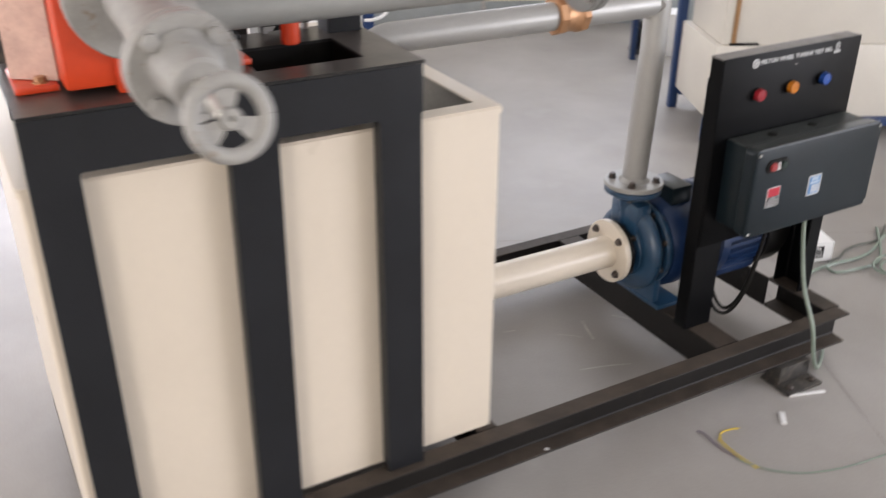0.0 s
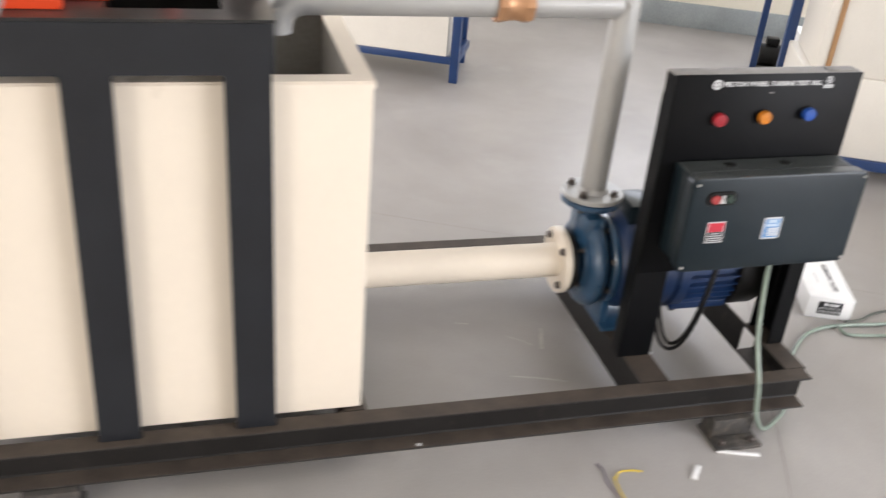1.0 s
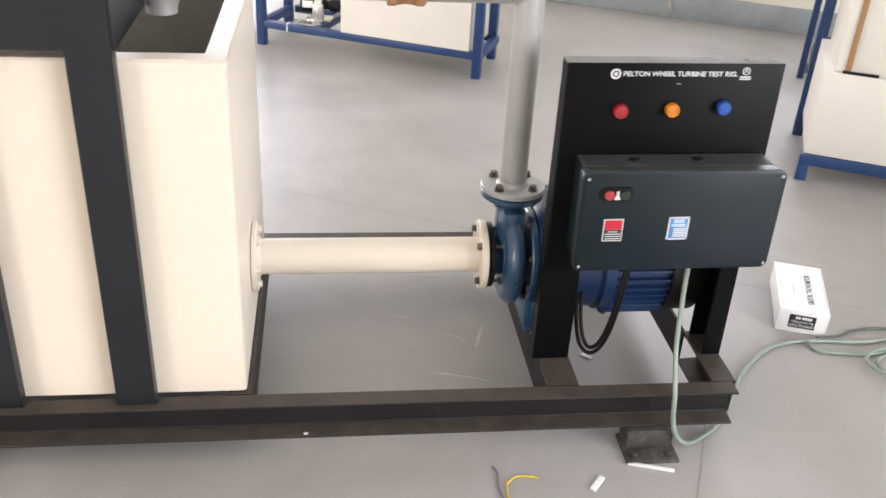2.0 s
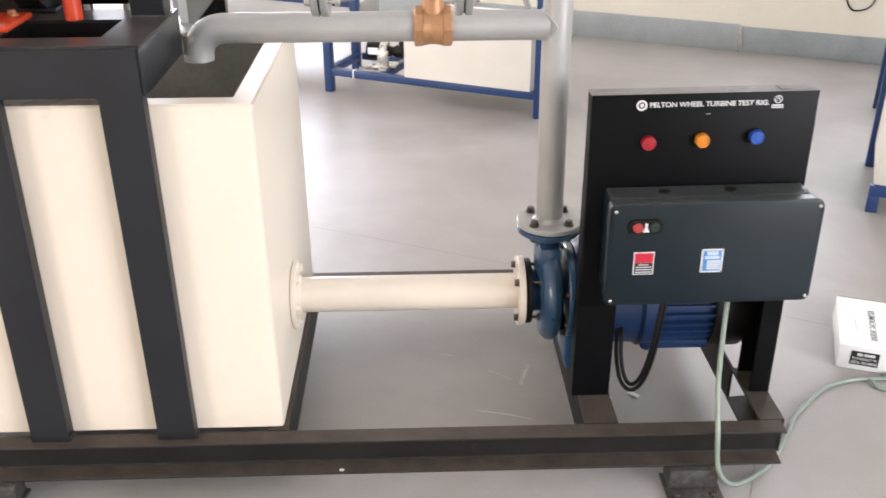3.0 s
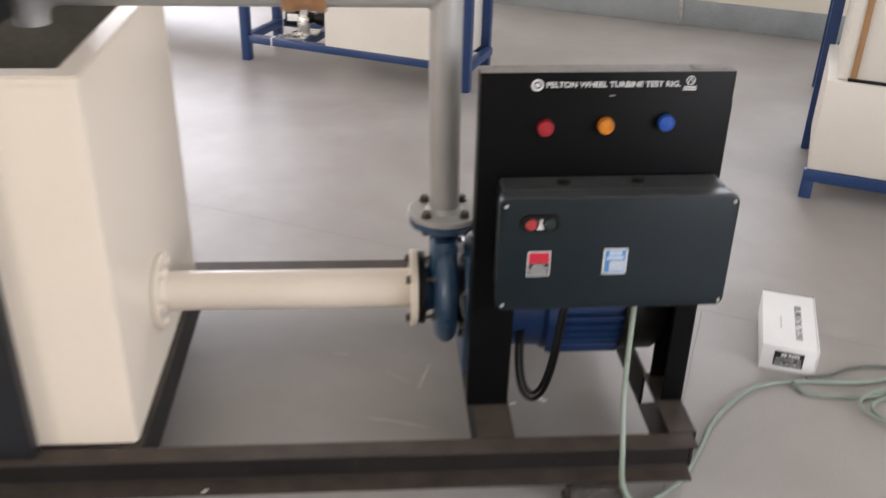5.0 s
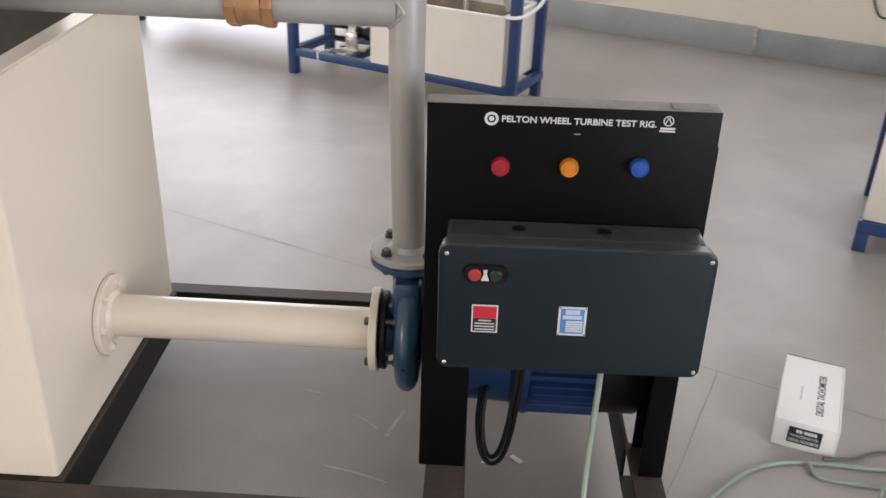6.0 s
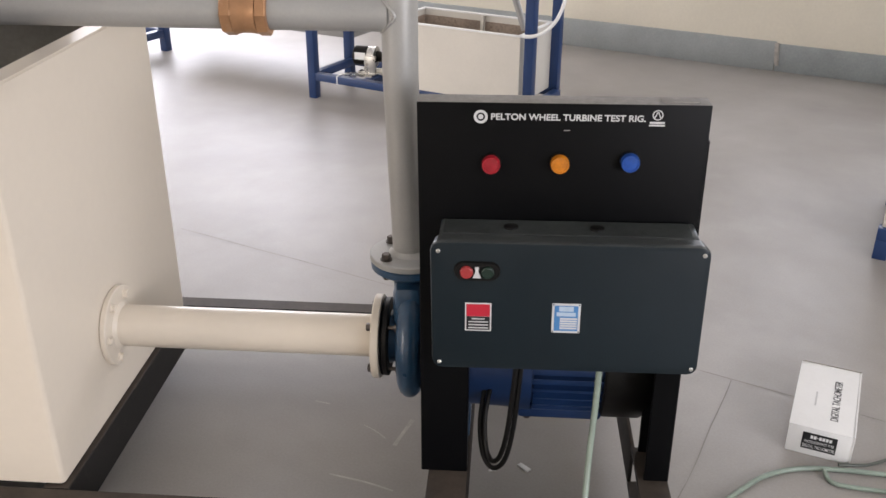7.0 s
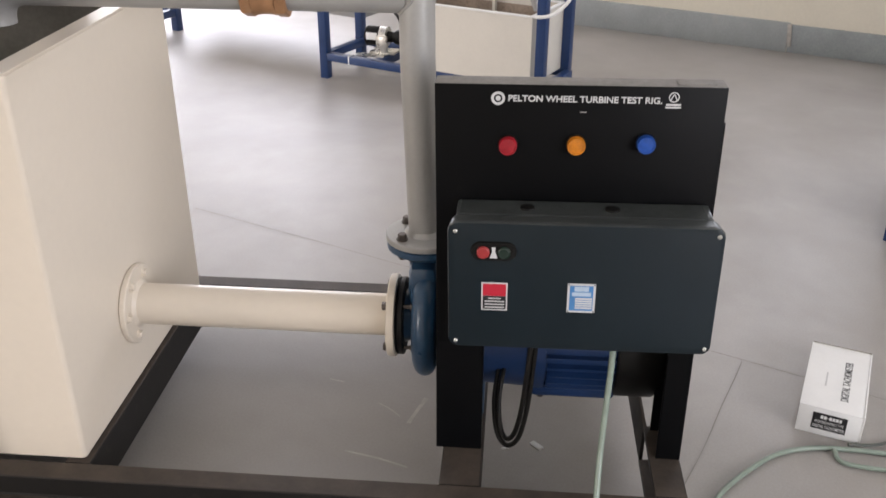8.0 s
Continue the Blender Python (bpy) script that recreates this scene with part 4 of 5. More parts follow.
bm = add_box(bm_new(), 1.926, 1.937, PY - 0.0007, PY - 0.0001, 0.9145, 0.9158)
part("scratch", bm, M_SCUFF, panel)


def indicator(x, z, mat, word):
    y = PY
    b = add_lathe(bm_new(), [(0, 0), (0, 0.0178), (0.003, 0.0178), (0.005, 0.0166), (0.005, 0)], (x, y - 0.0002, z), (x, y - 1, z), 28)
    bez = part("indicator_lamp", b, M_RUBBER, panel, "round %s indicator lamp" % word)
    b = add_lathe(bm_new(), [(0, 0), (0, 0.0161), (0.011, 0.0160), (0.0135, 0.0150), (0.0135, 0.0130), (0.0122, 0.0124), (0.0128, 0.007), (0.0131, 0)], (x, y - 0.0055, z), (x, y - 1, z), 32)
    part("lens", b, mat, bez, "%s plastic lens" % word)
    return bez


for x, z, mat, word in ((1.803, 0.8545, M_RED, "red"), (1.922, 0.8575, M_AMBER, "amber"), (2.042, 0.8625, M_BLUE, "blue")):
    indicator(x, z, mat, word)
panel.rotation_euler = (0, radians(-0.6), 0)
panel.location.x += 0.0045

# ---- starter enclosure ----
EX0, EX1, EZ0, EZ1, EY = 1.708, 2.179, 0.504, 0.755, 1.480
box = thing("starter_box", (1.937, PY, 0.51), "dark grey steel starter box with push buttons on the panel", "starter box")
bm = add_box(bm_new(), EX0 + 0.011, EX1 - 0.011, EY + 0.0455, PY - 0.0015, EZ0 + 0.006, EZ1 - 0.0065, 0.006)
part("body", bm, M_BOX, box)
# Film colour holds dust and the window light reflected off the top.
part("top_film", add_box(bm_new(), EX0 + 0.019, EX1 - 0.023, EY + 0.0525, PY - 0.009, EZ1 - 0.0064, EZ1 - 0.0059), M_DUSTSHEEN, box, "grey film for the dust and sheen on the top")
bm = bm_new()
rows = []
for d, inset, r in ((0.0425, 0.0050, 0.014), (0.040, 0.0035, 0.015), (0.014, 0.0006, 0.018), (0.008, 0.0, 0.018), (0.002, 0.0015, 0.017), (0.0, 0.006, 0.013)):
    rows.append([bm.verts.new((x, EY + d, z)) for x, z in rounded_loop(EX0 + inset, EX1 - inset, EZ0 + inset, EZ1 - inset, r)])
for p, q in zip(rows, rows[1:]):
    for k in range(len(p)):
        bm.faces.new([p[k], p[(k + 1) % len(p)], q[(k + 1) % len(p)], q[k]])
bm.faces.new(rows[0][::-1]), bm.faces.new(rows[-1])
lid = part("lid", bm, M_BOX, box, angle=24)
bm = add_box(bm_new(), EX0 + 0.013, EX1 - 0.013, EY + 0.0427, EY + 0.0453, EZ0 + 0.009, EZ1 - 0.009)
part("gasket", bm, M_RUBBER, box)
for sx, sz in ((EX0 + 0.014, EZ1 - 0.016), (EX1 - 0.012, EZ1 - 0.014), (EX0 + 0.014, EZ0 + 0.014), (EX1 - 0.012, EZ0 + 0.014)):
    b = add_lathe(bm_new(), [(0, 0), (0, 0.0040), (0.0016, 0.0038), (0.0026, 0.0025), (0.0026, 0)], (sx, EY - 0.0002, sz), (sx, EY - 1, sz), 16)
    part("screw", b, M_STEEL, lid, "bright screw")
for x in (1.845, 1.995):
    b = add_lathe(bm_new(), [(0, 0), (0, 0.013), (0.003, 0.0125), (0.004, 0.008), (0.004, 0)], (x, 1.56, EZ1 - 0.0058), (x, 1.56, EZ1 + 1), 24)
    part("knockout_plug", b, M_RUBBER, box)
# push buttons in an oval escutcheon
BX, BZB = 1.7885, 0.7025
bm = bm_new()
outline = [(math.cos(a) * 0.018 + (0.022 if math.cos(a) > 0 else -0.022), math.sin(a) * 0.0185) for a in [2 * math.pi * (k + 0.5) / 32 for k in range(32)]]
lo = [bm.verts.new((BX + u, EY - 0.0002, BZB + v)) for u, v in outline]
hi = [bm.verts.new((BX + u * 0.95, EY - 0.005, BZB + v * 0.92)) for u, v in outline]
for k in range(32):
    bm.faces.new([lo[k], lo[(k + 1) % 32], hi[(k + 1) % 32], hi[k]])
bm.faces.new(hi), bm.faces.new(lo[::-1])
plate = part("button_plate", bm, M_RUBBER, lid, "black oval push button plate")
for x, mat, lab in ((BX - 0.018, M_BTNRED, "red stop button"), (BX + 0.018, M_GREEN, "dark green start button")):
    b = add_lathe(bm_new(), [(0, 0), (0, 0.0115), (0.004, 0.0112), (0.006, 0.009), (0.006, 0)], (x, EY - 0.0052, BZB), (x, EY - 1, BZB), 24)
    part("push_button", b, mat, lid, lab)
bm = bm_new()
vs = [bm.verts.new((BX + u, EY - y, BZB + v)) for y in (0.0053, 0.0085) for u, v in ((-0.007, -0.010), (0.007, -0.010), (0.0025, 0.002), (0.0035, 0.010), (-0.0035, 0.010), (-0.0025, 0.002))]
bm.faces.new(vs[6:]), bm.faces.new(vs[:6][::-1])
for k in range(6):
    bm.faces.new([vs[k], vs[(k + 1) % 6], vs[6 + (k + 1) % 6], vs[6 + k]])
part("interlock", bm, M_PRINT, lid, "white interlock tab")


def sticker(x, z, w, h, lab):
    b = add_box(bm_new(), x - w / 2, x + w / 2, EY - 0.0009, EY - 0.0002, z - h / 2, z + h / 2)
    s = part("label_plate", b, M_PRINT, lid, lab)
    return s


def label_print(parent, x0, x1, z0, z1, mat, lift=0.0014):
    part("print", add_box(bm_new(), x0, x1, EY - lift, EY - lift + 0.0004, z0, z1), mat, parent)


s = sticker(1.791, 0.6125, 0.046, 0.056, "small red and black rating label with a white border")
label_print(s, 1.7705, 1.8115, 0.6140, 0.6380, M_LABELRED)
label_print(s, 1.7705, 1.8115, 0.5870, 0.6135, M_LABELBLACK)
for k in range(4):
    i = 0.006 * (k == 0)
    label_print(s, 1.774 + i, 1.8085 - i, 0.5900 + 0.006 * (3 - k), 0.5922 + 0.006 * (3 - k), M_PRINT, 0.0018)
s = sticker(1.9435, 0.6145, 0.049, 0.058, "small blue and silver rating plate with a white border")
label_print(s, 1.9230, 1.9640, 0.5895, 0.6395, M_LABELBLUE)
label_print(s, 1.9310, 1.9560, 0.6285, 0.6380, M_LABELPALE, 0.0018)
label_print(s, 1.9270, 1.9600, 0.6190, 0.6265, M_LABELPALE, 0.0018)
for k in range(5):
    label_print(s, 1.9330, 1.9625, 0.5935 + 0.0047 * k, 0.5967 + 0.0047 * k, M_PRINT, 0.0018)
for x in (1.9212, 1.9658):
    for z in (0.5877, 0.6413):
        part("rivet", add_cyl(bm_new(), (x, EY - 0.0008, z), (x, EY - 0.0017, z), 0.0013, 8), M_LABELBLACK, s)

box.rotation_euler = (0, radians(-0.7), 0)

# ---- cables ----
bm = bm_new()
add_tube(bm, smooth_path([(1.872, 1.545, 0.513), (1.868, 1.55, 0.42), (1.860, 1.565, 0.30), (1.846, 1.585, 0.215), (1.823, 1.605, 0.180), (1.802, 1.63, 0.195), (1.794, 1.66, 0.25), (1.80, 1.70, 0.30), (1.81, 1.74, 0.32)]), 0.0052, 10)
solid("power_cable", bm, M_RUBBER, "black cable looping from the starter box to the motor", "cable", base=(1.79, 1.6, 0.23), group="cables under the starter box")
bm = bm_new()
add_tube(bm, smooth_path([(1.863, 1.54, 0.513), (1.858, 1.545, 0.42), (1.850, 1.56, 0.31), (1.838, 1.58, 0.232), (1.822, 1.602, 0.200), (1.809, 1.625, 0.213), (1.804, 1.655, 0.26), (1.81, 1.69, 0.30), (1.82, 1.74, 0.32)]), 0.0052, 10)
solid("power_cable", bm, M_RUBBER, "black cable looping from the starter box to the motor", "cable", base=(1.79, 1.6, 0.24), group="cables under the starter box")
bm = bm_new()
hose_pts = [(2.016, 1.545, 0.513), (2.014, 1.535, 0.42), (2.004, 1.49, 0.28), (1.998, 1.43, 0.18), (2.002, 1.412, 0.10), (2.022, 1.412, 0.05), (2.062, 1.430, 0.014), (2.115, 1.462, 0.007),
            (2.18, 1.513, 0.007), (2.262, 1.622, 0.007), (2.318, 1.708, 0.007), (2.41, 1.80, 0.007), (2.478, 1.848, 0.007), (2.56, 1.872, 0.007), (2.65, 1.872, 0.007), (2.754, 1.863, 0.007),
            (2.83, 1.868, 0.007), (2.90, 1.89, 0.007), (3.02, 1.94, 0.007), (3.15, 1.96, 0.007)]
add_tube(bm, smooth_path(hose_pts), 0.0062, 12)
solid("sleeved_cable", bm, M_HOSE, "pale green sleeved cable trailing from the starter box over the floor", "cable", base=(2.3, 1.7, 0.0))
bm = bm_new()
add_tube(bm, smooth_path([(2.60, 1.862, 0.012), (2.606, 1.83, 0.006), (2.64, 1.815, 0.006), (2.70, 1.806, 0.006), (2.77, 1.80, 0.006), (2.84, 1.82, 0.006), (2.94, 1.90, 0.010), (3.05, 2.0, 0.006)]), 0.0055, 10)
solid("loose_cable", bm, M_HOSE, "pale green cable end curled on the floor beside the carton", "cable", base=(2.8, 1.83, 0.0))
bm = bm_new()
coil = [(2.86 + (0.085 + 0.004 * k) * math.cos(0.7 * k), 1.735 + (0.055 + 0.002 * k) * math.sin(0.7 * k), 0.006 + 0.0013 * k) for k in range(20)]
add_tube(bm, smooth_path(coil, 5), 0.0048, 10)
solid("coiled_cable", bm, M_HOSE, "small coil of pale green cable lying on the floor", "cable", base=(2.86, 1.735, 0.0))
bm = bm_new()
add_tube(bm, smooth_path([(2.64, 1.885, 0.012), (2.71, 1.895, 0.008), (2.78, 1.925, 0.006), (2.86, 1.935, 0.006), (2.97, 1.93, 0.006), (3.1, 2.0, 0.006)]), 0.004, 8)
solid("thin_lead", bm, M_OLIVE, "thin dark olive lead lying on the floor beside the carton", "cable", base=(2.85, 1.95, 0.0))

# ---- carton ----
CM = pose(2.533, 1.952, 0.0005, 0, 0, -20.8)
carton = thing("carton", (0, 0, 0), "white instrument carton lettered digital tachometer, lying on the floor", "carton", m=CM)
CW, CD, CH = 0.147, 0.302, 0.079
part("box", add_box(bm_new(), 0, CW, 0, CD, 0, CH - 0.0015, 0.0015), M_CARTON, carton)
bm = bm_new()
add_box(bm, -0.0008, CW - 0.004, -0.0008, CD + 0.001, CH - 0.001, CH + 0.0002, 0.0003)
lidc = part("lid", bm, M_CARTON, carton)
bm = bm_new()
add_box(bm, CW - 0.0025, CW + 0.0012, -0.001, CD, 0.004, CH + 0.0012, 0.0005)
part("flap", bm, M_CARTON, carton)
bm = bm_new()
add_box(bm, 0.0, CW, CD + 0.0005, CD + 0.0015, 0.0, CH + 0.0025)
part("flap", bm, M_CARTONEDGE, carton, "raw carton edge")
TOPM = Matrix.Translation((CW * 0.665, CD * 0.47, CH + 0.0006)) @ Matrix.Rotation(radians(90), 4, "Z")
lettering("lettering", "DIGITAL TACHOMETER", 0.026, 0.0003, TOPM, M_LABELBLACK, carton, width=0.185)
bm = add_box(bm_new(), 0.047, 0.051, 0.10, 0.165, CH + 0.0003, CH + 0.0007)
part("print", bm, material("pale_grey_print", (0.55, 0.55, 0.55), 0.6), carton)
bm = add_box(bm_new(), 0.034, 0.112, -0.0012, -0.0002, 0.018, 0.064)
part("label_plate", bm, M_LABELBLACK, carton, "black label with white print")


def on_carton(x, z):
    return Matrix.Translation((x, -0.0015, z)) @ Matrix.Rotation(radians(90), 4, "X")


bm = bm_new()
for k, (x0, x1) in enumerate(((0.052, 0.058), (0.0595, 0.0655), (0.067, 0.070), (0.0715, 0.0775), (0.079, 0.085), (0.0865, 0.0925), (0.094, 0.10))):
    add_box(bm, x0, x1, -0.0018, -0.0013, 0.0495 if k != 2 else 0.053, 0.0585 if k != 2 else 0.0555)
part("print", bm, M_WHITE, carton)
lettering("lettering", "PHOTO/CONTACT TYPE", 0.0105, 0.0002, on_carton(0.073, 0.0395), M_WHITE, carton, width=0.066)
lettering("lettering", "DIGITAL TACHOMETER", 0.0125, 0.0002, on_carton(0.073, 0.0265), M_WHITE, carton, width=0.072)

# ---- bits lying on the floor ----


def litter(name, x, y, l, w, h, turn, mat, label):
    b = bm_new()
    add_box(b, -l / 2, l / 2, -w / 2, w / 2, 0.0005, h, min(w, h) * 0.25)
    for v in b.verts:
        v.co.y += 0.12 * w * math.sin(v.co.x * 70)
    solid(name, b, mat, label, "scrap", group="scraps on the floor", m=pose(x, y, 0, 0, 0, turn))


litter("tie_offcut", 1.945, 1.362, 0.115, 0.010, 0.006, -16, M_WHITE, "white plastic offcut on the floor beside a pad")
litter("tie_offcut", 1.795, 1.313, 0.055, 0.016, 0.006, 47, M_WHITE, "short white plastic offcut on the floor")
litter("paper_scrap", 1.897, 1.83, 0.034, 0.014, 0.004, -50, M_WHITE, "torn white paper scrap on the floor under the motor")
litter("paper_scrap", 1.822, 1.815, 0.018, 0.006, 0.003, 10, M_WHITE, "torn white paper scrap on the floor under the motor")
for pts, mat, lab in (([(1.575, 1.325), (1.60, 1.347), (1.636, 1.345), (1.655, 1.338)], M_YELLOW, "yellow"),
                      ([(1.548, 1.385), (1.556, 1.36), (1.552, 1.31), (1.565, 1.24)], M_PURPLE, "grey violet"),
                      ([(1.575, 1.33), (1.57, 1.29), (1.572, 1.24), (1.58, 1.195)], M_YELLOW, "yellow"),
                      ([(1.56, 1.25), (1.59, 1.19), (1.66, 1.13), (1.78, 1.09), (1.95, 1.07)], M_HOSE, "pale")):
    bm = bm_new()
    add_tube(bm, smooth_path([(x, y, 0.003) for x, y in pts], 6), 0.0022, 8)
    solid("wire_offcut", bm, mat, lab + " wire offcut lying on the floor", "wire", group="scraps on the floor", base=(*pts[1], 0.0))


def crack(pts, w):
    b = bm_new()
    pts = smooth_path([(x, y, 0.0) for x, y in pts], 10)
    left, right = [], []
    for i, p in enumerate(pts):
        t = (pts[min(i + 1, len(pts) - 1)] - pts[max(i - 1, 0)]).normalized()
        s = Vector((-t.y, t.x, 0))
        ww = w * (0.6 + 0.4 * noise.noise(p * 9))
        off = s * 0.006 * noise.noise(p * 5 + Vector((3, 1, 0)))
        left.append(b.verts.new(p + off + s * ww + Vector((0, 0, 0.0007))))
        right.append(b.verts.new(p + off - s * ww + Vector((0, 0, 0.0007))))
    for i in range(len(pts) - 1):
        b.faces.new([left[i], left[i + 1], right[i + 1], right[i]])
    return b


for pts, w in (([(1.494, 1.969), (1.53, 1.945), (1.558, 1.918)], 0.003), ([(1.442, 1.776), (1.52, 1.755), (1.596, 1.724)], 0.004),
               ([(1.614, 1.998), (1.60, 1.95), (1.583, 1.89)], 0.010), ([(1.35, 2.06), (1.39, 2.05)], 0.004), ([(1.72, 1.98), (1.76, 1.93), (1.77, 1.90)], 0.004)):
    b = crack(pts, w)
    b.transform(Matrix.Rotation(radians(-ROOM_TURN), 4, "Z"))
    part("scuff", b, M_SCUFF, FLOOR)


# filled joints run along and across the room
def joint(a0, b0, a1, b1, w):
    p, q = room_point(a0, b0), room_point(a1, b1)
    b = crack([p.xy, p.lerp(q, 0.35).xy, p.lerp(q, 0.7).xy, q.xy], w)
    b.transform(Matrix.Rotation(radians(-ROOM_TURN), 4, "Z"))
    part("floor_joint", b, M_SEAM, FLOOR)


joint(-0.75, 3.08, 4.4, 3.10, 0.0024)
joint(1.33, 0.4, 1.27, 3.085, 0.0020)

# ---- work bench rigs behind ----


def bar(bm, p, q, s=0.045):
    """A square tube from p to q, level or upright."""
    p, q = Vector(p), Vector(q)
    lo = [min(a, b) for a, b in zip(p, q)]
    hi = [max(a, b) for a, b in zip(p, q)]
    d = max(range(3), key=lambda k: hi[k] - lo[k])
    for k in range(3):
        if k != d:
            lo[k] -= s / 2
            hi[k] += s / 2
    return add_box(bm, lo[0], hi[0], lo[1], hi[1], lo[2], hi[2], 0.002)


ba0, ba1, bb0, bb1 = -1.345, -0.095, 4.705, 5.075
bench = thing("bench_rig", (0, 0, 0), "blue square tube bench carrying a small cream tank and a pump", "bench", m=ROOM @ pose(0, 0, 0))
for a, b, h in ((ba0, bb0, 0.80), (ba1, bb0, 1.35), (ba0 - 0.026, bb1, 0.80), (ba1 - 0.026, bb1, 1.35)):
    part("leg", bar(bm_new(), (a, b, 0), (a, b, h)), M_BLUESTEEL, bench)
RZ = 0.118
for b in (bb0, bb1):
    part("rail", bar(bm_new(), (ba0 + 0.023, b, RZ), (ba1 - 0.023, b, RZ), 0.04), M_BLUESTEEL, bench)
for a in (ba0, ba1, -1.02):
    part("rail", bar(bm_new(), (a, bb0 + 0.023, RZ), (a, bb1 - 0.023, RZ), 0.04), M_BLUESTEEL, bench)
for b in (bb0, bb1):
    part("rail", bar(bm_new(), (ba0 + 0.023, b, 0.78), (ba1 - 0.023, b, 0.78), 0.04), M_BLUESTEEL, bench)
bt0, bt1, btz = -0.86, -0.14, 0.462
part("tank", add_box(bm_new(), bt0, bt1, bb0 - 0.02, bb0 - 0.017, 0.14, btz), M_BENCHCREAM, bench, "cream front sheet of the open tank")
part("tank", add_box(bm_new(), bt0, bt1, bb1 - 0.03, bb1 - 0.027, 0.14, btz), M_BENCHCREAM, bench)
part("tank_end", add_box(bm_new(), bt0, bt0 + 0.003, bb0 - 0.0165, bb1 - 0.0305, 0.14, btz), M_BENCHCREAM, bench)
part("tank_end", add_box(bm_new(), bt1 - 0.003, bt1, bb0 - 0.0165, bb1 - 0.0305, 0.14, btz), M_BENCHCREAM, bench)
part("tank_floor", add_box(bm_new(), bt0 + 0.0035, bt1 - 0.0035, bb0 - 0.0165, bb1 - 0.0305, 0.14, 0.143), M_BENCHCREAM, bench)
part("divider", add_box(bm_new(), bt0 + 0.345, bt0 + 0.36, bb1 - 0.06, bb1 - 0.035, 0.30, btz), M_BENCHCREAM, bench)
bm = bm_new()
add_box(bm, bt0 + 0.006, bt1 - 0.006, bb1 - 0.034, bb1 - 0.031, 0.146, btz - 0.03)
add_box(bm, bt1 - 0.006, bt1 - 0.004, bb0 - 0.01, bb1 - 0.036, 0.146, btz - 0.03)
add_box(bm, bt0 + 0.004, bt0 + 0.006, bb0 - 0.01, bb1 - 0.036, 0.146, btz - 0.03)
part("tank_lining", bm, M_RUSTWASH, bench, "stained brown tank inside")
bm = bm_new()
for b0, b1 in ((bb0 - 0.026, bb0 - 0.010), (bb1 - 0.038, bb1 - 0.022)):
    add_box(bm, bt0 - 0.004, bt1 + 0.004, b0, b1, btz, btz + 0.008, 0.002)
for a0, a1 in ((bt0 - 0.004, bt0 + 0.012), (bt1 - 0.012, bt1 + 0.004)):
    add_box(bm, a0, a1, bb0 - 0.0095, bb1 - 0.0385, btz, btz + 0.008, 0.002)
part("tank_rim", bm, M_CARTON, bench, "white tank rim")
part("cable_tie", add_collar(bm_new(), [(-1.184, bb0 - 0.0215), (-1.178, bb0 - 0.0215), (-1.178, bb0 + 0.0215), (-1.184, bb0 + 0.0215)],
                             [(-1.182, bb0 - 0.0202), (-1.180, bb0 - 0.0202), (-1.180, bb0 + 0.0202), (-1.182, bb0 + 0.0202)], RZ - 0.022, RZ + 0.024), M_CARTON, bench, "white cable tie")
# small pump on the lower rails
sp = thing("small_pump", (0, 0, 0), "small black and silver electric pump on the bench's lower rail", "pump", m=ROOM @ pose(-1.066, 4.86, RZ + 0.02, 0, 0, 12))
part("mount", add_box(bm_new(), -0.07, 0.07, -0.05, 0.05, 0.0005, 0.012, 0.002), M_STEEL, sp)
bm = bm_new()
add_lathe(bm, [(0, 0), (0, 0.045), (0.006, 0.05), (0.07, 0.05), (0.08, 0.045), (0.08, 0)], (-0.10, 0, 0.085), (0.2, 0, 0.085), 28)
part("motor_body", bm, M_RUBBER, sp)
part("band", add_lathe(bm_new(), [(0, 0), (0, 0.052), (0.04, 0.052), (0.04, 0)], (-0.02, 0, 0.085), (0.2, 0, 0.085), 28), M_STEEL, sp, "silver band")
bm = add_lathe(bm_new(), [(0, 0), (0, 0.03), (0.03, 0.026), (0.05, 0.038), (0.09, 0.038), (0.1, 0.02), (0.14, 0.018), (0.14, 0)], (0.02, 0, 0.085), (0.2, 0, 0.085), 24)
part("pump_head", bm, M_RUBBER, sp)
bm = add_box(bm_new(), -0.028, 0.036, -0.066, -0.045, 0.012, 0.10, 0.006)
part("bracket", bm, M_STEEL, sp)
part("name_plate", add_box(bm_new(), -0.085, -0.025, -0.055, -0.0505, 0.075, 0.112, 0.001), M_CARTON, sp, "white name plate")
part("outlet", add_lathe(bm_new(), [(0, 0), (0, 0.012), (0.05, 0.012), (0.052, 0.017), (0.075, 0.017), (0.075, 0)], (0.10, 0, 0.118), (0.10, 0, 0.4), 16), M_RUBBER, sp)
part("tray", add_box(bm_new(), -0.13, 0.03, -0.11, -0.052, 0.0005, 0.004), M_STEEL, sp, "bright sheet strip")
bm = add_tube(bm_new(), smooth_path([(0.09, 0, 0.12), (0.09, 0, 0.16), (0.06, 0.02, 0.2), (-0.02, 0.06, 0.24)]), 0.008, 10)
part("lead", bm, M_RUBBER, sp)
# a white drain hose and grey brace at the bench's posts
bm = add_tube(bm_new(), smooth_path([(-0.12, 4.66, 0.475), (-0.07, 4.655, 0.480), (-0.02, 4.67, 0.50), (0.03, 4.70, 0.56), (0.05, 4.74, 0.66), (0.03, 4.8, 0.8)]), 0.0085, 12)
bm.transform(ROOM)
solid("drain_hose", bm, M_CARTON, "white plastic hose hooked round the bench post", "hose", base=room_point(-0.1, 4.66, 0.46))
bm = add_tube(bm_new(), [(-0.17, 4.80, 0.47), (-0.36, 4.80, 0.95)], 0.016, 14)
bm.transform(ROOM)
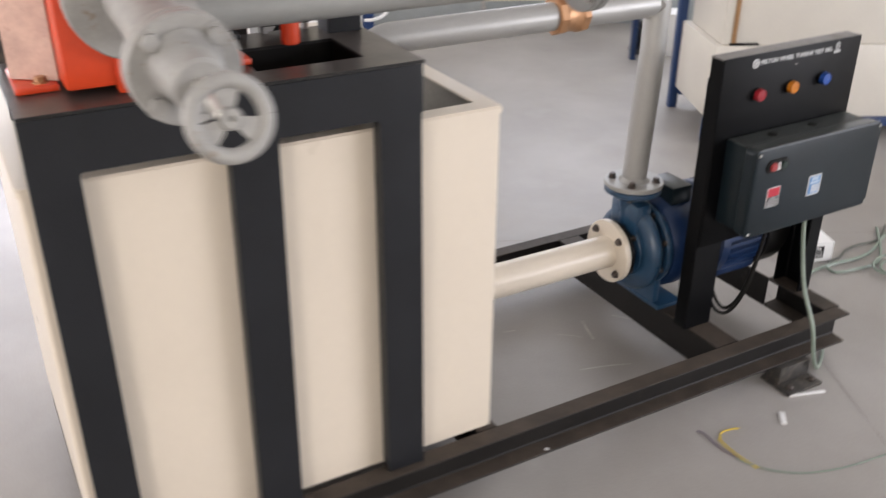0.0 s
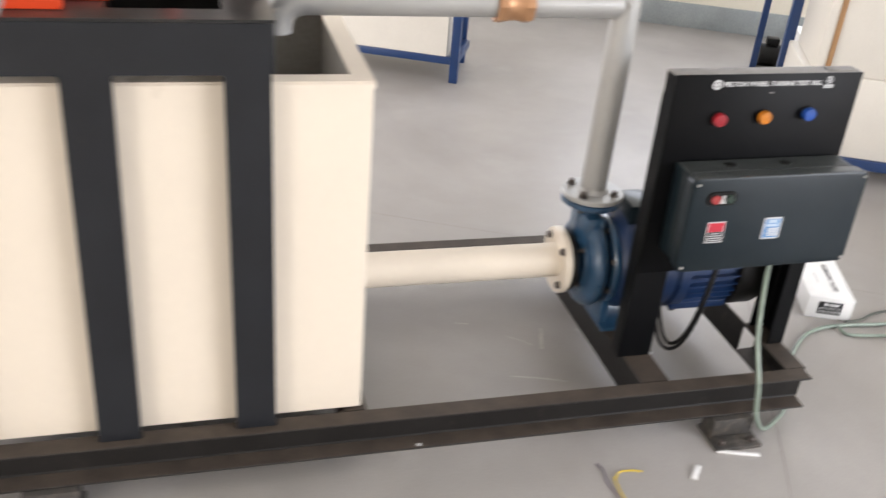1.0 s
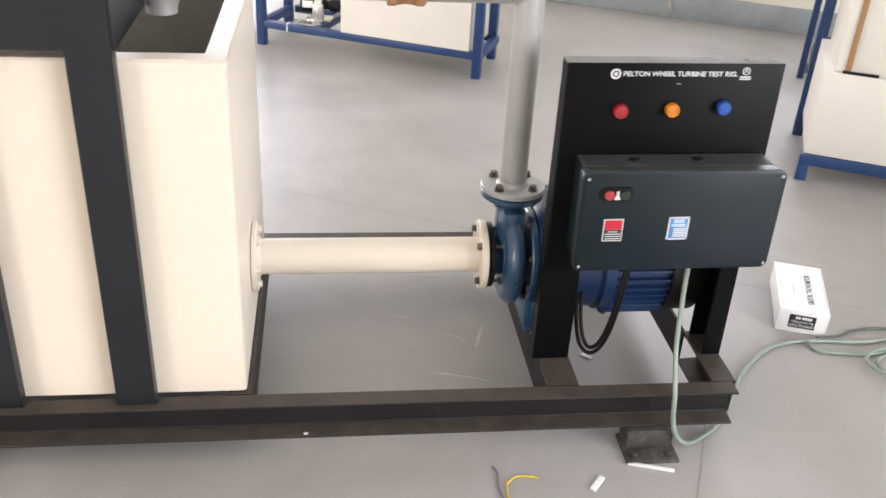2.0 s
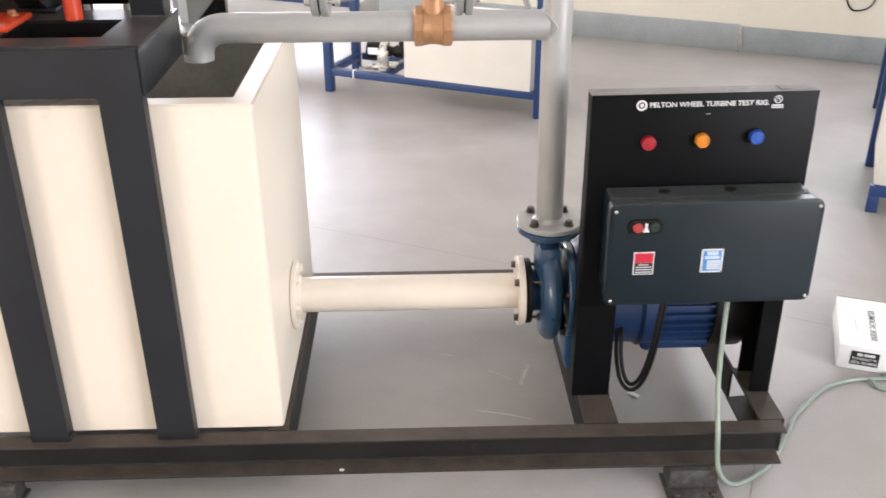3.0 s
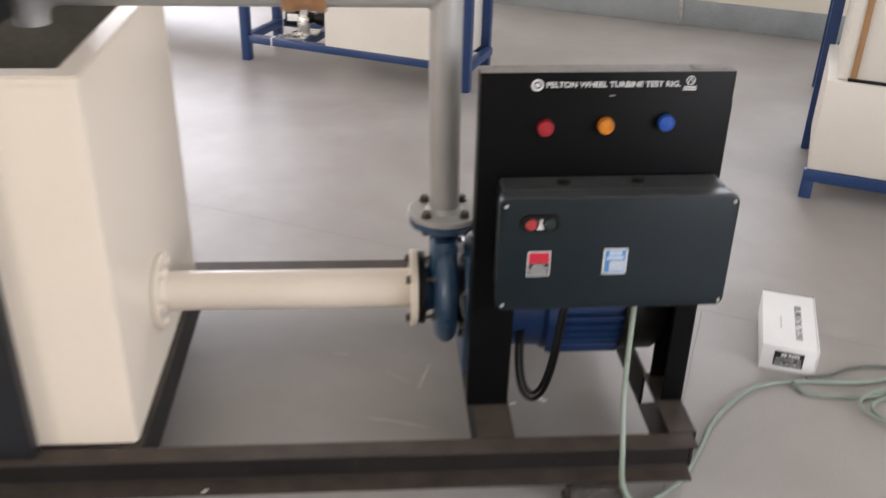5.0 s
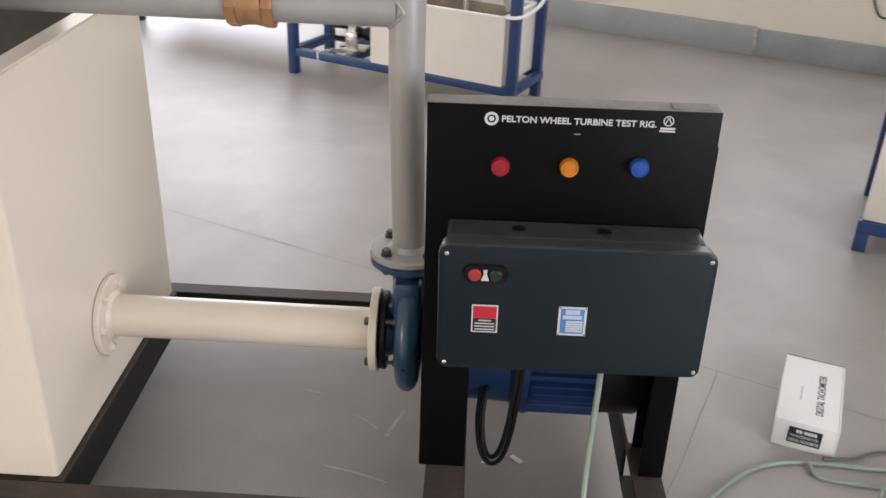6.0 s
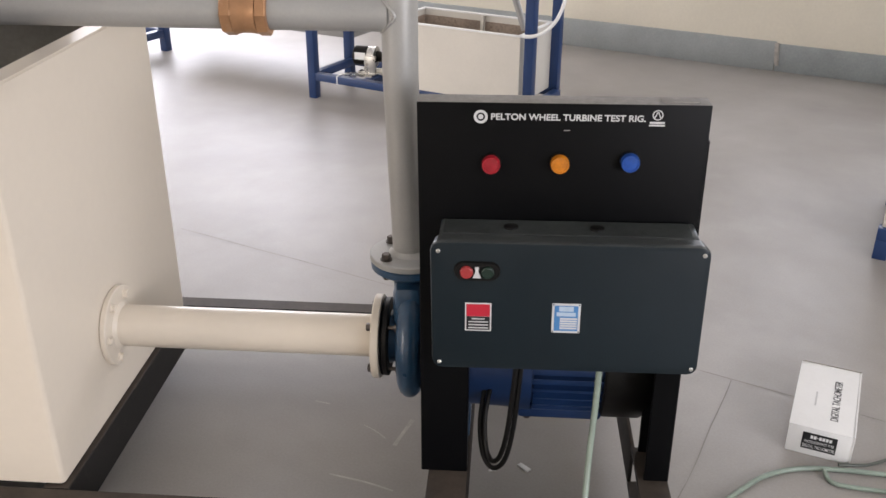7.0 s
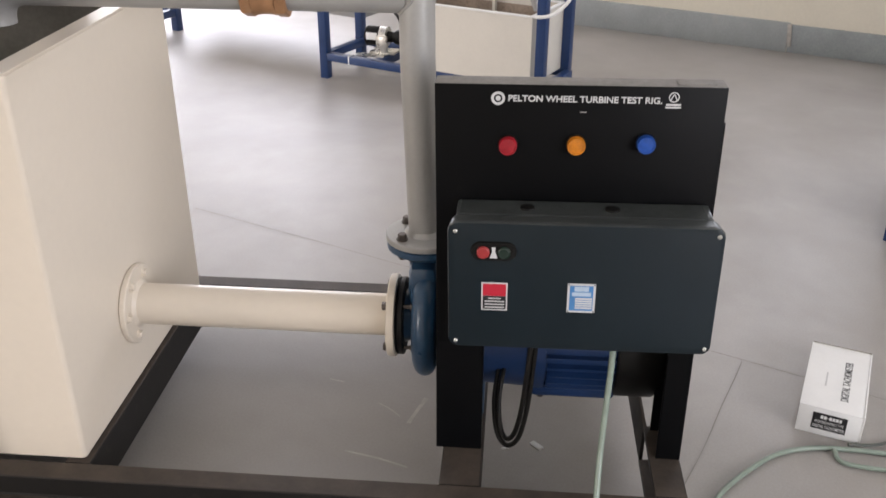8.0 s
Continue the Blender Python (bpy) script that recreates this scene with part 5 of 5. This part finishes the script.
solid("drop_pipe", bm, M_SILVER, "grey slanting pipe ending over the small tank", "pipe", base=room_point(-0.17, 4.80, 0.47))

# second bench further off
ca0, ca1, cb0, cb1 = -4.2, -2.79, 4.42, 5.07
far = thing("far_bench", (0, 0, 0), "blue steel bench with a grey sheet panel standing by the wall", "bench", m=ROOM @ pose(0, 0, 0))
for a in (ca0, ca1):
    for b in (cb0, cb1):
        part("leg", bar(bm_new(), (a, b, 0), (a, b, 0.82), 0.05), M_BLUESTEEL, far)
for b in (cb0, cb1):
    part("rail", bar(bm_new(), (ca0 + 0.026, b, 0.115), (ca1 - 0.026, b, 0.115)), M_BLUESTEEL, far)
    part("rail", bar(bm_new(), (ca0 + 0.026, b, 0.80), (ca1 - 0.026, b, 0.80)), M_BLUESTEEL, far)
for a in (ca0, ca1):
    part("rail", bar(bm_new(), (a, cb0 + 0.026, 0.115), (a, cb1 - 0.026, 0.115)), M_BLUESTEEL, far)
    part("rail", bar(bm_new(), (a, cb0 + 0.026, 0.80), (a, cb1 - 0.026, 0.80)), M_BLUESTEEL, far)

flume = thing("flume", (0, 0, 0), "grey sheet trough with a blue edge rail between two benches", "trough", m=ROOM @ pose(0, 0, 0))
part("edge_rail", bar(bm_new(), (-2.80, 5.1125, 0.405), (-1.360, 5.1125, 0.425), 0.03), M_BLUESTEEL, flume)
part("trough", add_box(bm_new(), -2.76, -1.40, 5.14, 5.45, 0.22, 0.40, 0.004), M_SILVER, flume)

# bench rig at the side of the aisle
ra0, ra1, rb0, rb1 = 1.53, 3.0, 4.11, 4.65
side = thing("side_rig", (0, 0, 0), "cream cabinet tank on a blue square tube frame beside the aisle", "bench", m=ROOM @ pose(0, 0, 0))
for a, b, h in ((ra0, rb0, 0.070), (ra1, rb0, 0.070), (ra0 - 0.012, rb1, 1.5), (ra1, rb1, 1.5)):
    part("leg", bar(bm_new(), (a, b, 0), (a, b, h)), M_BLUESTEEL, side)
for b in (rb0, rb1):
    part("rail", bar(bm_new(), (ra0 + (-0.0225 if b == rb0 else 0.012), b, 0.093), (ra1 + 0.0225, b, 0.093)), M_BLUESTEEL, side)
for a in (ra0 + 0.2, ra1):
    part("rail", bar(bm_new(), (a, rb0 + 0.023, 0.093), (a, rb1 - 0.023, 0.093)), M_BLUESTEEL, side)
bm = add_box(bm_new(), ra0 - 0.012, ra1, rb0 - 0.01, rb1 - 0.03, 0.117, 0.470, 0.004)
part("tank", bm, M_BENCHCREAM, side, "cream sheet steel tank")
bm = add_box(bm_new(), ra0 + 0.022, ra1, rb0 + 0.012, rb1 - 0.06, 0.471, 1.3, 0.004)
part("back_board", bm, M_BENCHCREAM, side, "cream back board")
part("shelf_gap", add_box(bm_new(), ra0 + 0.055, ra0 + 0.19, rb0 - 0.002, rb0 + 0.0115, 0.4705, 0.480), M_RUBBER, side, "dark gap under the board")
part("wood_strip", add_box(bm_new(), ra0 + 0.062, ra0 + 0.084, rb0 + 0.004, rb0 + 0.0115, 0.4805, 1.3, 0.002), M_WOOD, side, "brown wooden strip")
# a further stand against the wall with a small pump and a white case
stand = thing("wall_stand", (0, 0, 0), "slim dark blue stand near the wall behind the cabinet rig", "stand", m=ROOM @ pose(0, 0, 0))
for a in (1.53, 2.6):
    part("leg", bar(bm_new(), (a, 5.57, 0), (a, 5.57, 1.5), 0.034), M_BLUESTEEL, stand)
part("rail", bar(bm_new(), (1.548, 5.57, 1.2), (2.582, 5.57, 1.2), 0.034), M_BLUESTEEL, stand)
fp = thing("floor_pump", (0, 0, 0), "small black electric pump standing on the floor by a stand", "pump", m=ROOM @ pose(1.64, 5.72, 0))
part("mount", add_box(bm_new(), -0.08, 0.08, -0.06, 0.06, 0.0005, 0.03, 0.004), M_PADSTEEL, fp)
part("motor_body", add_lathe(bm_new(), [(0, 0), (0, 0.058), (0.006, 0.064), (0.13, 0.064), (0.138, 0.056), (0.138, 0)], (-0.07, 0, 0.094), (0.2, 0, 0.094), 28), M_RUBBER, fp)
part("pump_head", add_lathe(bm_new(), [(0, 0), (0, 0.04), (0.02, 0.05), (0.05, 0.05), (0.06, 0.03), (0.06, 0)], (0.0685, 0, 0.094), (0.3, 0, 0.094), 24), M_CAST, fp)
part("terminal_box", add_box(bm_new(), -0.04, 0.03, -0.03, 0.03, 0.158, 0.20, 0.004), M_RUBBER, fp)
solid("white_case", add_box(bm_new(), -0.05, 0.06, -0.09, 0.09, 0.0005, 0.27, 0.006), M_CARTON, "white upright case standing on the floor by the wall", "case", m=ROOM @ pose(1.80, 5.70, 0))
# thin wire on the far wall
bm = add_tube(bm_new(), smooth_path([(1.23, B1 - 0.006, 0.62), (1.26, B1 - 0.008, 0.44), (1.31, B1 - 0.012, 0.33), (1.37, B1 - 0.009, 0.32), (1.43, B1 - 0.007, 0.36), (1.47, B1 - 0.007, 0.5)]), 0.005, 8)
bm.transform(ROOM)
solid("hanging_wire", bm, M_RUBBER, "thin dark wire hanging in a loop on the cream wall", "wire", base=room_point(1.33, B1 - 0.01, 0.4))
